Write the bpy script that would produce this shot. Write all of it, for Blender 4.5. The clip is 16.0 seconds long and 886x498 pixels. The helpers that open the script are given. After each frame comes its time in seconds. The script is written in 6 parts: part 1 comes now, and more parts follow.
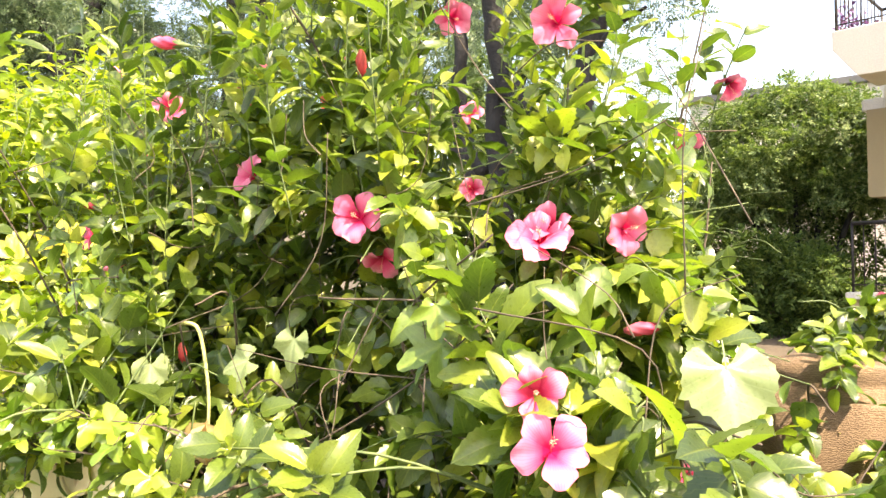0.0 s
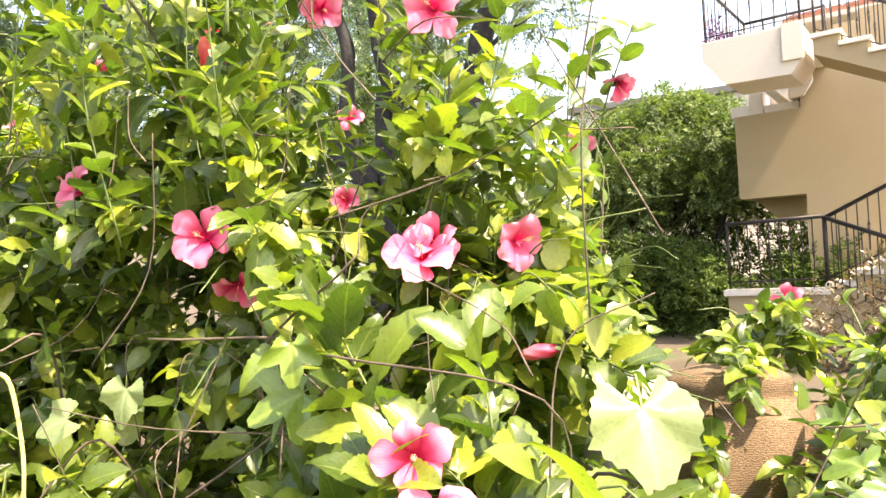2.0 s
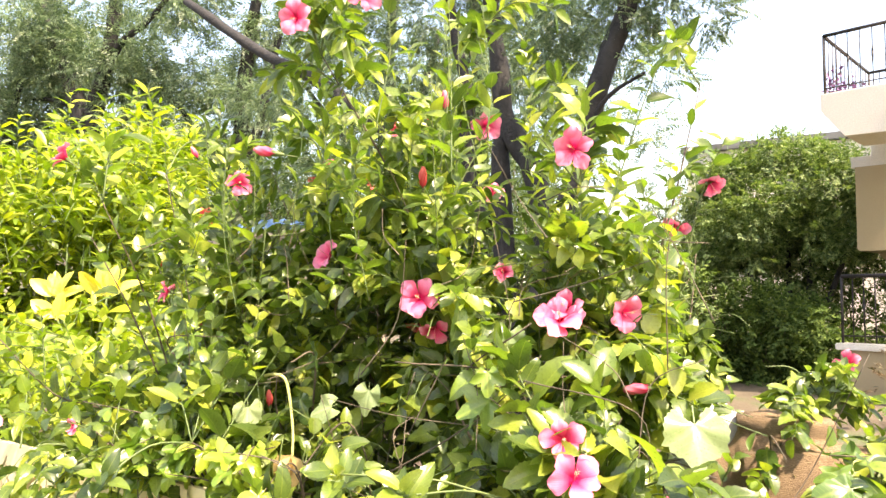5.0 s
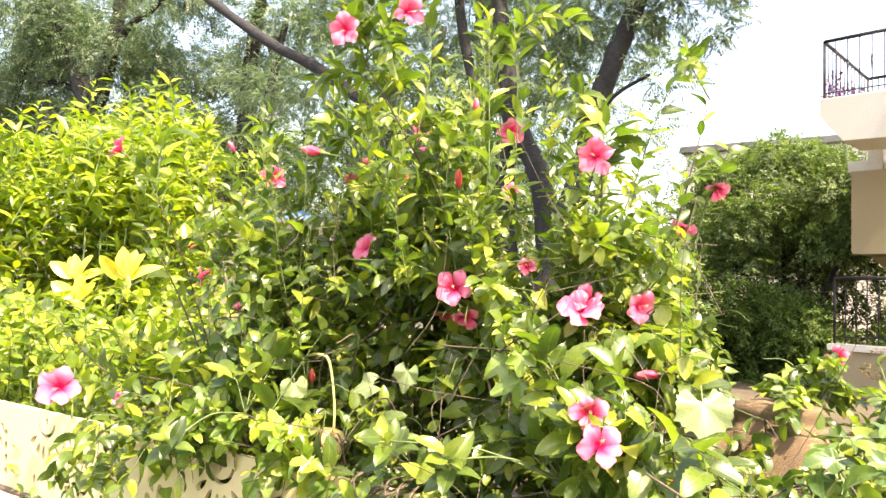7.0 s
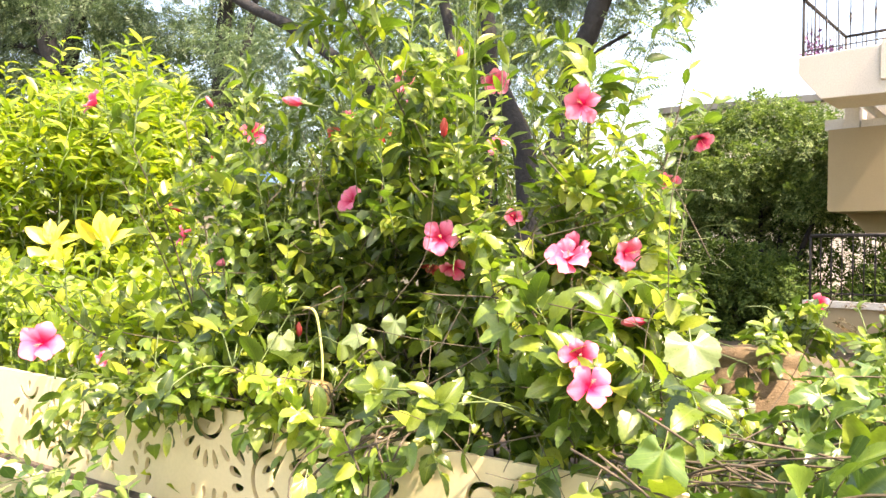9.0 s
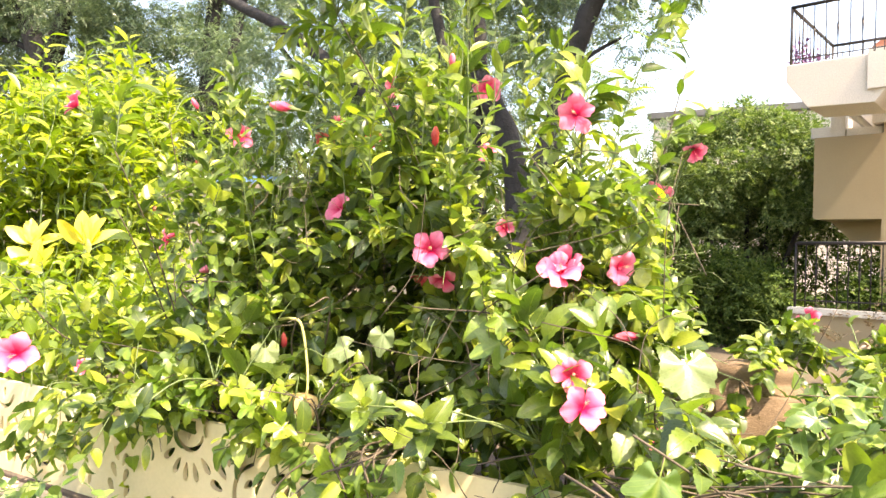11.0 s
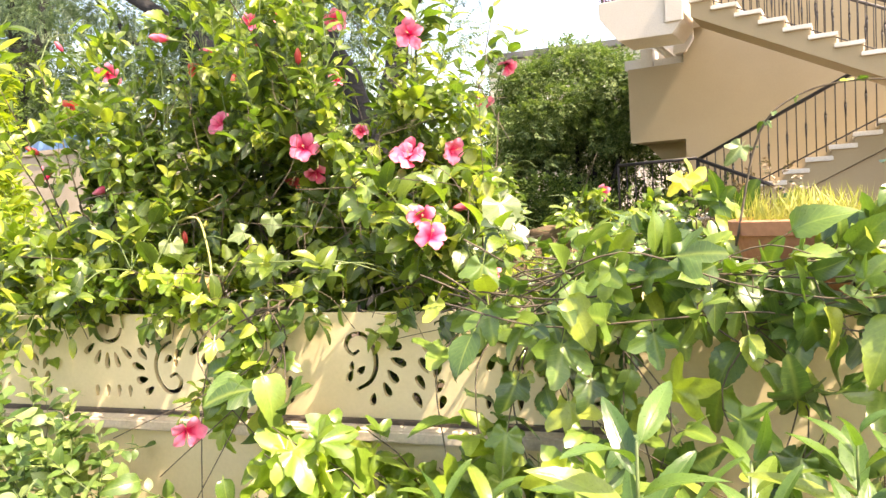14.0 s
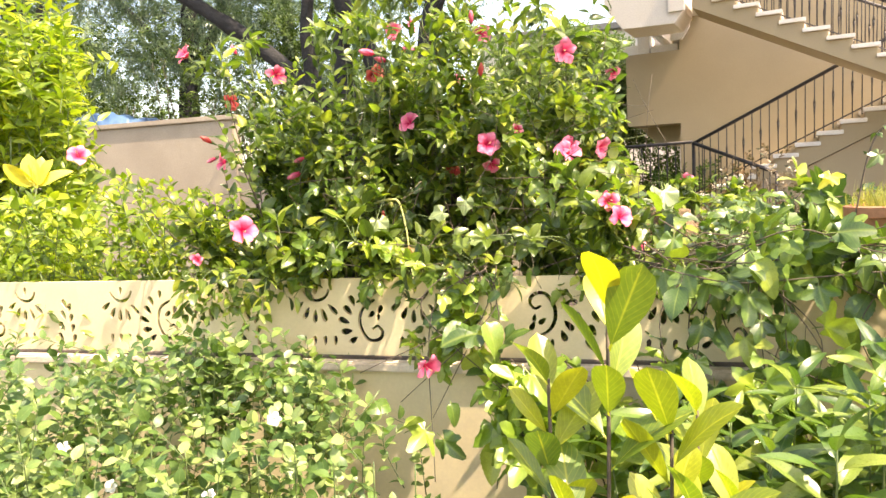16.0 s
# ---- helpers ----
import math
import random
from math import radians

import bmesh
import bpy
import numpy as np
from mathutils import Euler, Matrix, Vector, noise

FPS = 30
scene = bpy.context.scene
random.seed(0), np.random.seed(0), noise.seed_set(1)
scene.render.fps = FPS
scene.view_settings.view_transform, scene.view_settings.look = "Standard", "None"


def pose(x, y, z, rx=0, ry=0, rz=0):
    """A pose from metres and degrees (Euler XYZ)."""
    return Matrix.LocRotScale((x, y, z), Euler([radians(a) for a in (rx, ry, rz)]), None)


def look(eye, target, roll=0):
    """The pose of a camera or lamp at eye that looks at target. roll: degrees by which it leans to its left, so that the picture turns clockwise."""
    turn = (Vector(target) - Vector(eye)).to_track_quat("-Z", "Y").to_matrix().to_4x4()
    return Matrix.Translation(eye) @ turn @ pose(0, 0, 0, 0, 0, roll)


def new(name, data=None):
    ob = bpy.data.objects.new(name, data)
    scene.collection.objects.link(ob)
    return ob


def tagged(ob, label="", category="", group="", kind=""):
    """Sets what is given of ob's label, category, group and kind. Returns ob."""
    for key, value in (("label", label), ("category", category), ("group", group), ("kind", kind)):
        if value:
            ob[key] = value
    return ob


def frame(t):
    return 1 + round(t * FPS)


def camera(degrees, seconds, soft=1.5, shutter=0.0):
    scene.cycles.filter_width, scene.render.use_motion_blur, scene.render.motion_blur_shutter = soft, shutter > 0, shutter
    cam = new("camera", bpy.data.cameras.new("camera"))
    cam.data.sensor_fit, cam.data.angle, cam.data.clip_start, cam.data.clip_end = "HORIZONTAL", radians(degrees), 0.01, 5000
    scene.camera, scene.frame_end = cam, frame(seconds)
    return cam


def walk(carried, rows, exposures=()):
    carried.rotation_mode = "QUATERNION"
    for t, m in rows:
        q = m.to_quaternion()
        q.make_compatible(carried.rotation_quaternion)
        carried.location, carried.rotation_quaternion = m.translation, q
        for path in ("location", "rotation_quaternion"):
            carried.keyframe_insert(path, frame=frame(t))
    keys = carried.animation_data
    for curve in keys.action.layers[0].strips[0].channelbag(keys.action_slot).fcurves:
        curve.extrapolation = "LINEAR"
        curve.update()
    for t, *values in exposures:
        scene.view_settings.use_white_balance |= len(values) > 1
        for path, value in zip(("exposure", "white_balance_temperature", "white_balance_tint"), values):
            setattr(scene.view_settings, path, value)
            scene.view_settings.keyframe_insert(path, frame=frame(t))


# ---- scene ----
cam = camera(64.5, 16.0)
PATH = [
    (0, (0.65, 0.304, 1.468), (-0.441, 1.98, 1.48), -1.2),
    (0.5, (0.645, 0.312, 1.476), (-0.422, 2.004, 1.501), -2.2),
    (1, (0.645, 0.304, 1.498), (-0.446, 1.979, 1.546), -3.2),
    (1.5, (0.63, 0.363, 1.482), (-0.446, 2.048, 1.54), -2.8),
    (2, (0.596, 0.47, 1.48), (-0.238, 2.287, 1.512), -3.3),
    (2.5, (0.601, 0.411, 1.49), (-0.256, 2.218, 1.502), -3.9),
    (3, (0.627, 0.304, 1.499), (-0.33, 2.06, 1.476), -4.0),
    (3.5, (0.676, 0.197, 1.499), (-0.345, 1.917, 1.476), -3.0),
    (4, (0.709, 0.106, 1.508), (-0.357, 1.796, 1.581), -0.6),
    (4.2, (0.724, 0.069, 1.52), (-0.368, 1.742, 1.606), -0.4),
    (6.3, (0.79, -0.203, 1.562), (-0.265, 1.489, 1.708), 1.1),
    (6.5, (0.791, -0.219, 1.563), (-0.282, 1.463, 1.703), 1.3),
    (7, (0.78, -0.255, 1.546), (-0.293, 1.431, 1.641), 1.6),
    (7.5, (0.771, -0.276, 1.529), (-0.294, 1.415, 1.595), 1.2),
    (8, (0.771, -0.271, 1.531), (-0.27, 1.436, 1.587), 1.0),
    (8.5, (0.769, -0.261, 1.511), (-0.273, 1.445, 1.535), 0.8),
    (9, (0.76, -0.251, 1.508), (-0.265, 1.467, 1.505), 0.8),
    (9.2, (0.753, -0.249, 1.517), (-0.288, 1.458, 1.524), 0.2),
    (11.3, (0.733, -0.219, 1.533), (-0.255, 1.52, 1.533), 1.5),
    (11.5, (0.741, -0.226, 1.524), (-0.242, 1.516, 1.52), 1.3),
    (12, (0.735, -0.242, 1.523), (-0.215, 1.518, 1.515), 1.6),
    (12.5, (0.767, -0.342, 1.512), (-0.07, 1.471, 1.419), -0.2),
    (13, (0.788, -0.424, 1.504), (0.01, 1.417, 1.415), 0.3),
    (13.5, (0.811, -0.484, 1.488), (0.067, 1.371, 1.421), 0.0),
    (14, (0.906, -0.668, 1.347), (0.288, 1.229, 1.21), -3.5),
    (14.5, (0.978, -0.889, 1.381), (0.384, 1.009, 1.168), -4.5),
    (15, (0.908, -1.028, 1.413), (0.33, 0.883, 1.303), -3.5),
    (15.5, (0.62, -1.289, 1.414), (0.037, 0.621, 1.295), -4.3),
    (16, (0.395, -1.374, 1.42), (-0.141, 0.542, 1.215), -3.0),
]
walk(cam, [(t, look(eye, target, roll)) for t, eye, target, roll in PATH], [(0.0, 2.42, 8250, 17), (9.0, 2.40, 8250, 17), (14.5, 2.28, 8250, 17), (16.0, 2.14, 8250, 17)])

# ---- light ----
SUN = Vector((0.52, -0.152, 0.84)).normalized()
world = bpy.data.worlds.new("world")
scene.world = world
world.use_nodes = True
wn = world.node_tree
sky = wn.nodes.new("ShaderNodeTexSky")
sky.sky_type = "NISHITA"
sky.sun_disc = False
sky.sun_elevation = math.asin(SUN.z)
sky.sun_rotation = math.atan2(SUN.x, SUN.y)
sky.dust_density = 2.0
sky.air_density = 1.0
sky.ozone_density = 0.3
wn.links.new(sky.outputs[0], wn.nodes["Background"].inputs[0])
wn.nodes["Background"].inputs[1].default_value = 0.15
sun = new("sun", bpy.data.lights.new("sun", "SUN"))
sun.data.energy = 3.2
sun.data.angle = radians(0.6)
sun.data.color = (1.0, 0.95, 0.86)
sun.matrix_world = look(SUN * 30, (0, 0, 0))


# ---- materials ----
def material(name):
    m = bpy.data.materials.new(name)
    m.use_nodes = True
    return m, m.node_tree.nodes, m.node_tree.links, m.node_tree.nodes["Principled BSDF"]


def ramp(nodes, stops):
    r = nodes.new("ShaderNodeValToRGB")
    while len(r.color_ramp.elements) < len(stops):
        r.color_ramp.elements.new(0.5)
    for e, (p, c) in zip(r.color_ramp.elements, stops):
        e.position, e.color = p, (*c, 1)
    return r


def calc(nodes, links, op, a, b=0.0, clamp=False):
    n = nodes.new("ShaderNodeMath")
    n.operation, n.use_clamp = op, clamp
    for i, v in enumerate((a, b)):
        if isinstance(v, (int, float)):
            n.inputs[i].default_value = v
        else:
            links.new(v, n.inputs[i])
    return n.outputs[0]


def mixed(nodes, links, kind, fac, a, b):
    n = nodes.new("ShaderNodeMix")
    n.data_type, n.blend_type = "RGBA", kind
    for i, v in ((0, fac), (6, a), (7, b)):
        if isinstance(v, (int, float)):
            n.inputs[i].default_value = v
        elif isinstance(v, tuple):
            n.inputs[i].default_value = (*v, 1)
        else:
            links.new(v, n.inputs[i])
    return n.outputs[2]


def noise_node(nodes, links, scale, detail=4.0, coord="Object", rough=0.55):
    tc = nodes.new("ShaderNodeTexCoord")
    n = nodes.new("ShaderNodeTexNoise")
    n.inputs["Scale"].default_value, n.inputs["Detail"].default_value, n.inputs["Roughness"].default_value = scale, detail, rough
    links.new(tc.outputs[coord], n.inputs["Vector"])
    return n.outputs["Fac"]


def chance(nodes, links):
    """One random value for each leaf, as an object or as an island of a larger mesh."""
    g, o = nodes.new("ShaderNodeNewGeometry"), nodes.new("ShaderNodeObjectInfo")
    s = calc(nodes, links, "MULTIPLY", o.outputs["Random"], 7.31)
    s = calc(nodes, links, "ADD", g.outputs["Random Per Island"], s)
    return calc(nodes, links, "FRACT", s)


def leaf_material(name, stops, rough=0.38, through_light=0.35, vein=0.16, tint=(1.0, 1.15, 0.45), side_veins=9.0, gloss=0.62):
    m, n, l, p = material(name)
    col = ramp(n, stops)
    l.new(chance(n, l), col.inputs[0])
    uv = n.new("ShaderNodeUVMap")
    sep = n.new("ShaderNodeSeparateXYZ")
    l.new(uv.outputs[0], sep.inputs[0])
    off = calc(n, l, "ABSOLUTE", calc(n, l, "SUBTRACT", sep.outputs[0], 0.5))
    mid = calc(n, l, "SUBTRACT", 1.0, calc(n, l, "MULTIPLY", off, 22.0), True)
    # side veins run forward from the midrib
    run = calc(n, l, "SUBTRACT", calc(n, l, "MULTIPLY", sep.outputs[1], side_veins), calc(n, l, "MULTIPLY", off, side_veins * 0.7))
    wave = calc(n, l, "ABSOLUTE", calc(n, l, "SUBTRACT", calc(n, l, "FRACT", run), 0.5))
    side = calc(n, l, "MULTIPLY", calc(n, l, "SUBTRACT", 1.0, calc(n, l, "MULTIPLY", wave, 9.0), True), 0.45)
    veins = calc(n, l, "MAXIMUM", mid, side)
    fac = calc(n, l, "MULTIPLY", veins, vein)
    c1 = mixed(n, l, "MIX", fac, col.outputs[0], tuple(min(1, 1.5 * v + 0.05) for v in stops[-1][1]))
    mot = ramp(n, [(0.3, (0.84, 0.84, 0.84)), (0.7, (1.10, 1.10, 1.07))])
    l.new(noise_node(n, l, 28.0, 3.0), mot.inputs[0])
    c2 = mixed(n, l, "MULTIPLY", 1.0, c1, mot.outputs[0])
    grain = ramp(n, [(0.3, (0.89, 0.89, 0.88)), (0.7, (1.08, 1.08, 1.07))])
    fine = noise_node(n, l, 170.0, 3.0)
    l.new(fine, grain.inputs[0])
    c2 = mixed(n, l, "MULTIPLY", 1.0, c2, grain.outputs[0])
    l.new(c2, p.inputs["Base Color"])
    l.new(calc(n, l, "ADD", calc(n, l, "MULTIPLY", fine, 0.30), rough - 0.13), p.inputs["Roughness"])
    p.inputs["Specular IOR Level"].default_value = gloss
    bump = n.new("ShaderNodeBump")
    bump.inputs["Strength"].default_value, bump.inputs["Distance"].default_value = 0.5, 0.0007
    l.new(calc(n, l, "SUBTRACT", noise_node(n, l, 70.0, 3.0), calc(n, l, "ADD", mid, calc(n, l, "MULTIPLY", side, 0.35))), bump.inputs["Height"])
    l.new(bump.outputs[0], p.inputs["Normal"])
    t = n.new("ShaderNodeBsdfTranslucent")
    l.new(mixed(n, l, "MULTIPLY", 1.0, c2, tint), t.inputs[0])
    add = n.new("ShaderNodeMixShader")
    add.inputs[0].default_value = through_light
    l.new(p.outputs[0], add.inputs[1])
    l.new(t.outputs[0], add.inputs[2])
    l.new(add.outputs[0], n["Material Output"].inputs[0])
    return m


def rough_material(name, a, b, scale, rough=0.85, bump=0.4, dist=0.004, fine=60.0, stain=None, metal=0.0, speck=0.15):
    """Two scales of variation and a fine relief."""
    m, n, l, p = material(name)
    r = ramp(n, [(0.32, a), (0.68, b)])
    l.new(noise_node(n, l, scale, 6.0), r.inputs[0])
    f = ramp(n, [(0.3, (1 - speck,) * 3), (0.7, (1 + 0.6 * speck,) * 3)])
    l.new(noise_node(n, l, fine, 4.0), f.inputs[0])
    c = mixed(n, l, "MULTIPLY", 1.0, r.outputs[0], f.outputs[0])
    if stain:
        s = ramp(n, [(0.52, (0, 0, 0)), (0.66, (1, 1, 1))])
        l.new(noise_node(n, l, scale * 0.45, 8.0, rough=0.7), s.inputs[0])
        c = mixed(n, l, "MIX", calc(n, l, "MULTIPLY", s.outputs[0], 0.55), c, stain)
    l.new(c, p.inputs["Base Color"])
    p.inputs["Roughness"].default_value, p.inputs["Metallic"].default_value = rough, metal
    bn = n.new("ShaderNodeBump")
    bn.inputs["Strength"].default_value, bn.inputs["Distance"].default_value = bump, dist
    l.new(noise_node(n, l, fine, 5.0), bn.inputs["Height"])
    l.new(bn.outputs[0], p.inputs["Normal"])
    return m


def petal_material(name, deep, mid, pale, through_light=0.3):
    m, n, l, p = material(name)
    uv = n.new("ShaderNodeUVMap")
    sep = n.new("ShaderNodeSeparateXYZ")
    l.new(uv.outputs[0], sep.inputs[0])
    wob = calc(n, l, "MULTIPLY", calc(n, l, "SUBTRACT", noise_node(n, l, 45.0, 3.0), 0.5), 0.25)
    r = ramp(n, [(0.20, deep), (0.44, mid), (0.82, pale)])
    l.new(calc(n, l, "ADD", sep.outputs[1], wob), r.inputs[0])
    # fine streaks along the petal
    w = calc(n, l, "FRACT", calc(n, l, "MULTIPLY", sep.outputs[0], 11.0))
    w = calc(n, l, "ABSOLUTE", calc(n, l, "SUBTRACT", w, 0.5))
    st = ramp(n, [(0.0, (0.86, 0.74, 0.78)), (0.22, (1, 1, 1))])
    l.new(w, st.inputs[0])
    c = mixed(n, l, "MULTIPLY", 0.8, r.outputs[0], st.outputs[0])
    l.new(c, p.inputs["Base Color"])
    p.inputs["Roughness"].default_value = 0.55
    t = n.new("ShaderNodeBsdfTranslucent")
    l.new(c, t.inputs[0])
    mx = n.new("ShaderNodeMixShader")
    mx.inputs[0].default_value = through_light
    l.new(p.outputs[0], mx.inputs[1])
    l.new(t.outputs[0], mx.inputs[2])
    l.new(mx.outputs[0], n["Material Output"].inputs[0])
    return m


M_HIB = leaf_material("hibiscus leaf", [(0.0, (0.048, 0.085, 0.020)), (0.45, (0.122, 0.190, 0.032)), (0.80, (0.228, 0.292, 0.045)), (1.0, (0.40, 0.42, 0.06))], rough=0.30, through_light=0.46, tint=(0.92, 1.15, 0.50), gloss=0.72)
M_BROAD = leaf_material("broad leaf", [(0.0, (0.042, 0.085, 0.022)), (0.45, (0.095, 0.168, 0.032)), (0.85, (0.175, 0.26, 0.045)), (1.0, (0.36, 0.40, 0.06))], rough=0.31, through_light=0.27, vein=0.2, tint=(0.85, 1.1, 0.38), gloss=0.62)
# brighter copy of the climber leaf, with sunlight put into its colour
M_BROAD_LIT = leaf_material("sunlit lobed leaf", [(0.0, (0.10, 0.19, 0.022)), (0.5, (0.18, 0.285, 0.032)), (1.0, (0.31, 0.39, 0.048))], rough=0.33, through_light=0.42, vein=0.2, gloss=0.9)
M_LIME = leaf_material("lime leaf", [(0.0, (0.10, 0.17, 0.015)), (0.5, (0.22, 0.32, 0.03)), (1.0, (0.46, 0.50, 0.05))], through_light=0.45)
M_YELLOW = leaf_material("yellow leaf", [(0.0, (0.78, 0.66, 0.05)), (1.0, (0.88, 0.84, 0.18))], through_light=0.4, tint=(1.0, 0.95, 0.4))
M_CROTON = leaf_material("young yellow-green leaf", [(0.0, (0.11, 0.19, 0.03)), (0.5, (0.21, 0.27, 0.028)), (0.8, (0.36, 0.38, 0.03)), (1.0, (0.60, 0.52, 0.04))], rough=0.34, through_light=0.4, vein=0.35)
M_LANCE = leaf_material("lance leaf", [(0.0, (0.048, 0.108, 0.024)), (0.6, (0.115, 0.20, 0.035)), (1.0, (0.26, 0.32, 0.06))], rough=0.30, vein=0.16, side_veins=14.0)
M_SMALL = leaf_material("small pale leaf", [(0.0, (0.055, 0.12, 0.03)), (0.5, (0.13, 0.22, 0.05)), (1.0, (0.33, 0.40, 0.14))], through_light=0.35)
M_NEEM = leaf_material("neem leaf", [(0.0, (0.055, 0.100, 0.050)), (0.6, (0.125, 0.190, 0.095)), (1.0, (0.25, 0.32, 0.17))], through_light=0.38, vein=0.0, tint=(1.0, 1.1, 0.8))
M_DARKTREE = leaf_material("dense tree leaf", [(0.0, (0.065, 0.115, 0.040)), (0.6, (0.155, 0.225, 0.080)), (1.0, (0.33, 0.40, 0.17))], rough=0.5, through_light=0.34, gloss=0.35, vein=0.0)
M_YARD = leaf_material("yard shrub leaf", [(0.0, (0.035, 0.065, 0.02)), (0.6, (0.075, 0.125, 0.03)), (1.0, (0.15, 0.21, 0.05))], rough=0.7, through_light=0.2, vein=0.0, gloss=0.15)
M_DRY = leaf_material("dry leaf", [(0.0, (0.28, 0.17, 0.06)), (1.0, (0.55, 0.42, 0.18))], rough=0.7, through_light=0.3, tint=(1, 0.8, 0.4))
M_PALELEAF = leaf_material("pale torn leaf", [(0.0, (0.12, 0.18, 0.06)), (1.0, (0.24, 0.29, 0.125))], rough=0.30, through_light=0.18, vein=0.4, side_veins=7.0)
M_RUST = leaf_material("rust-brown leaf", [(0.0, (0.07, 0.08, 0.03)), (0.6, (0.16, 0.11, 0.06)), (1.0, (0.34, 0.26, 0.17))], through_light=0.25, vein=0.0, tint=(1, 0.8, 0.5))
M_PURPLE = leaf_material("purple leaf", [(0.0, (0.05, 0.02, 0.06)), (1.0, (0.14, 0.06, 0.16))], through_light=0.2, tint=(1, 0.5, 1))
M_PETAL = petal_material("pink petal", (0.62, 0.008, 0.09), (0.83, 0.12, 0.25), (0.86, 0.25, 0.37))
M_PETAL_RED = petal_material("deep pink petal", (0.54, 0.008, 0.06), (0.80, 0.06, 0.17), (0.88, 0.28, 0.38))
M_WILT = petal_material("wilted petal", (0.30, 0.02, 0.02), (0.62, 0.05, 0.06), (0.74, 0.16, 0.12))
M_WHITE = petal_material("white petal", (0.8, 0.78, 0.6), (0.82, 0.82, 0.78), (0.85, 0.85, 0.84))
M_ANTHER = rough_material("anther", (0.62, 0.22, 0.16), (0.78, 0.46, 0.28), 90.0)
M_STYLE = rough_material("stamen column", (0.75, 0.12, 0.15), (0.8, 0.3, 0.3), 90.0, rough=0.5)
M_GREENSTEM = rough_material("green stem", (0.055, 0.095, 0.028), (0.13, 0.17, 0.05), 40.0, rough=0.6)
M_YELLOWSTEM = rough_material("pale yellow stem", (0.42, 0.42, 0.12), (0.58, 0.55, 0.22), 30.0, rough=0.6)
M_TWIG = rough_material("twig bark", (0.05, 0.038, 0.026), (0.13, 0.098, 0.066), 30.0)
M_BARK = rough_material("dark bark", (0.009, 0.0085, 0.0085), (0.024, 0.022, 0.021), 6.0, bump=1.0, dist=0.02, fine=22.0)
M_WALL = rough_material("cream wall paint", (0.69, 0.56, 0.325), (0.765, 0.635, 0.385), 2.5, bump=0.10, dist=0.0015, fine=90.0, stain=(0.55, 0.45, 0.32), speck=0.04)
M_COPING = rough_material("weathered ledge", (0.46, 0.36, 0.25), (0.66, 0.56, 0.43), 6.0, fine=80.0, stain=(0.14, 0.10, 0.08))
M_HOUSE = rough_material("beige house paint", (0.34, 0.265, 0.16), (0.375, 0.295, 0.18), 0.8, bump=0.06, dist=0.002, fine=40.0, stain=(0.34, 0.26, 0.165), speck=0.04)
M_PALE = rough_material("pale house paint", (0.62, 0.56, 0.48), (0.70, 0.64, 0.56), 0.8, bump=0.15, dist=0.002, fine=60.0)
M_TREAD = rough_material("pale stone tread", (0.66, 0.60, 0.52), (0.76, 0.71, 0.64), 3.0, rough=0.6)
M_IRON = rough_material("black iron", (0.018, 0.016, 0.016), (0.05, 0.042, 0.04), 8.0, rough=0.5, metal=0.3)
M_BGWALL = rough_material("tan boundary wall", (0.31, 0.255, 0.19), (0.39, 0.325, 0.245), 1.2, stain=(0.24, 0.20, 0.15))
M_TERRA = rough_material("terracotta", (0.30, 0.12, 0.06), (0.42, 0.19, 0.10), 8.0)
M_TILE = rough_material("roof tile", (0.30, 0.13, 0.08), (0.42, 0.20, 0.13), 4.0)
M_GRASS = leaf_material("dry grass blade", [(0.0, (0.30, 0.30, 0.06)), (1.0, (0.60, 0.55, 0.16))], through_light=0.35, vein=0.0)
M_ROOF = rough_material("grey roof", (0.10, 0.10, 0.10), (0.17, 0.17, 0.16), 2.0)
M_BEDSOIL = rough_material("damp bed soil", (0.05, 0.035, 0.024), (0.10, 0.07, 0.045), 5.0, bump=1.0, dist=0.015, fine=50.0)


def jute_material():
    m, n, l, p = material("brown jute weave")
    w = n.new("ShaderNodeTexWave")
    tc = n.new("ShaderNodeTexCoord")
    l.new(tc.outputs["Object"], w.inputs["Vector"])
    w.bands_direction = "Z"
    w.inputs["Scale"].default_value, w.inputs["Distortion"].default_value, w.inputs["Detail"].default_value, w.inputs["Detail Scale"].default_value = 70.0, 9.0, 3.0, 3.0
    r = ramp(n, [(0.2, (0.14, 0.092, 0.052)), (0.8, (0.23, 0.155, 0.09))])
    l.new(w.outputs["Fac"], r.inputs[0])
    f = ramp(n, [(0.3, (0.8, 0.8, 0.8)), (0.7, (1.1, 1.1, 1.1))])
    l.new(noise_node(n, l, 9.0), f.inputs[0])
    l.new(mixed(n, l, "MULTIPLY", 1.0, r.outputs[0], f.outputs[0]), p.inputs["Base Color"])
    p.inputs["Roughness"].default_value = 0.95
    bn = n.new("ShaderNodeBump")
    bn.inputs["Strength"].default_value, bn.inputs["Distance"].default_value = 0.7, 0.003
    l.new(w.outputs["Fac"], bn.inputs["Height"])
    l.new(bn.outputs[0], p.inputs["Normal"])
    return m


M_JUTE = jute_material()
M_TARP = rough_material("blue plastic sheet", (0.04, 0.10, 0.20), (0.12, 0.20, 0.32), 2.0, rough=0.4, bump=0.5, dist=0.01, fine=12.0)
M_JOINT = rough_material("stained mortar", (0.035, 0.028, 0.022), (0.14, 0.105, 0.08), 9.0, fine=90.0)
M_GREY = rough_material("grey cement", (0.30, 0.29, 0.28), (0.42, 0.41, 0.39), 3.0)


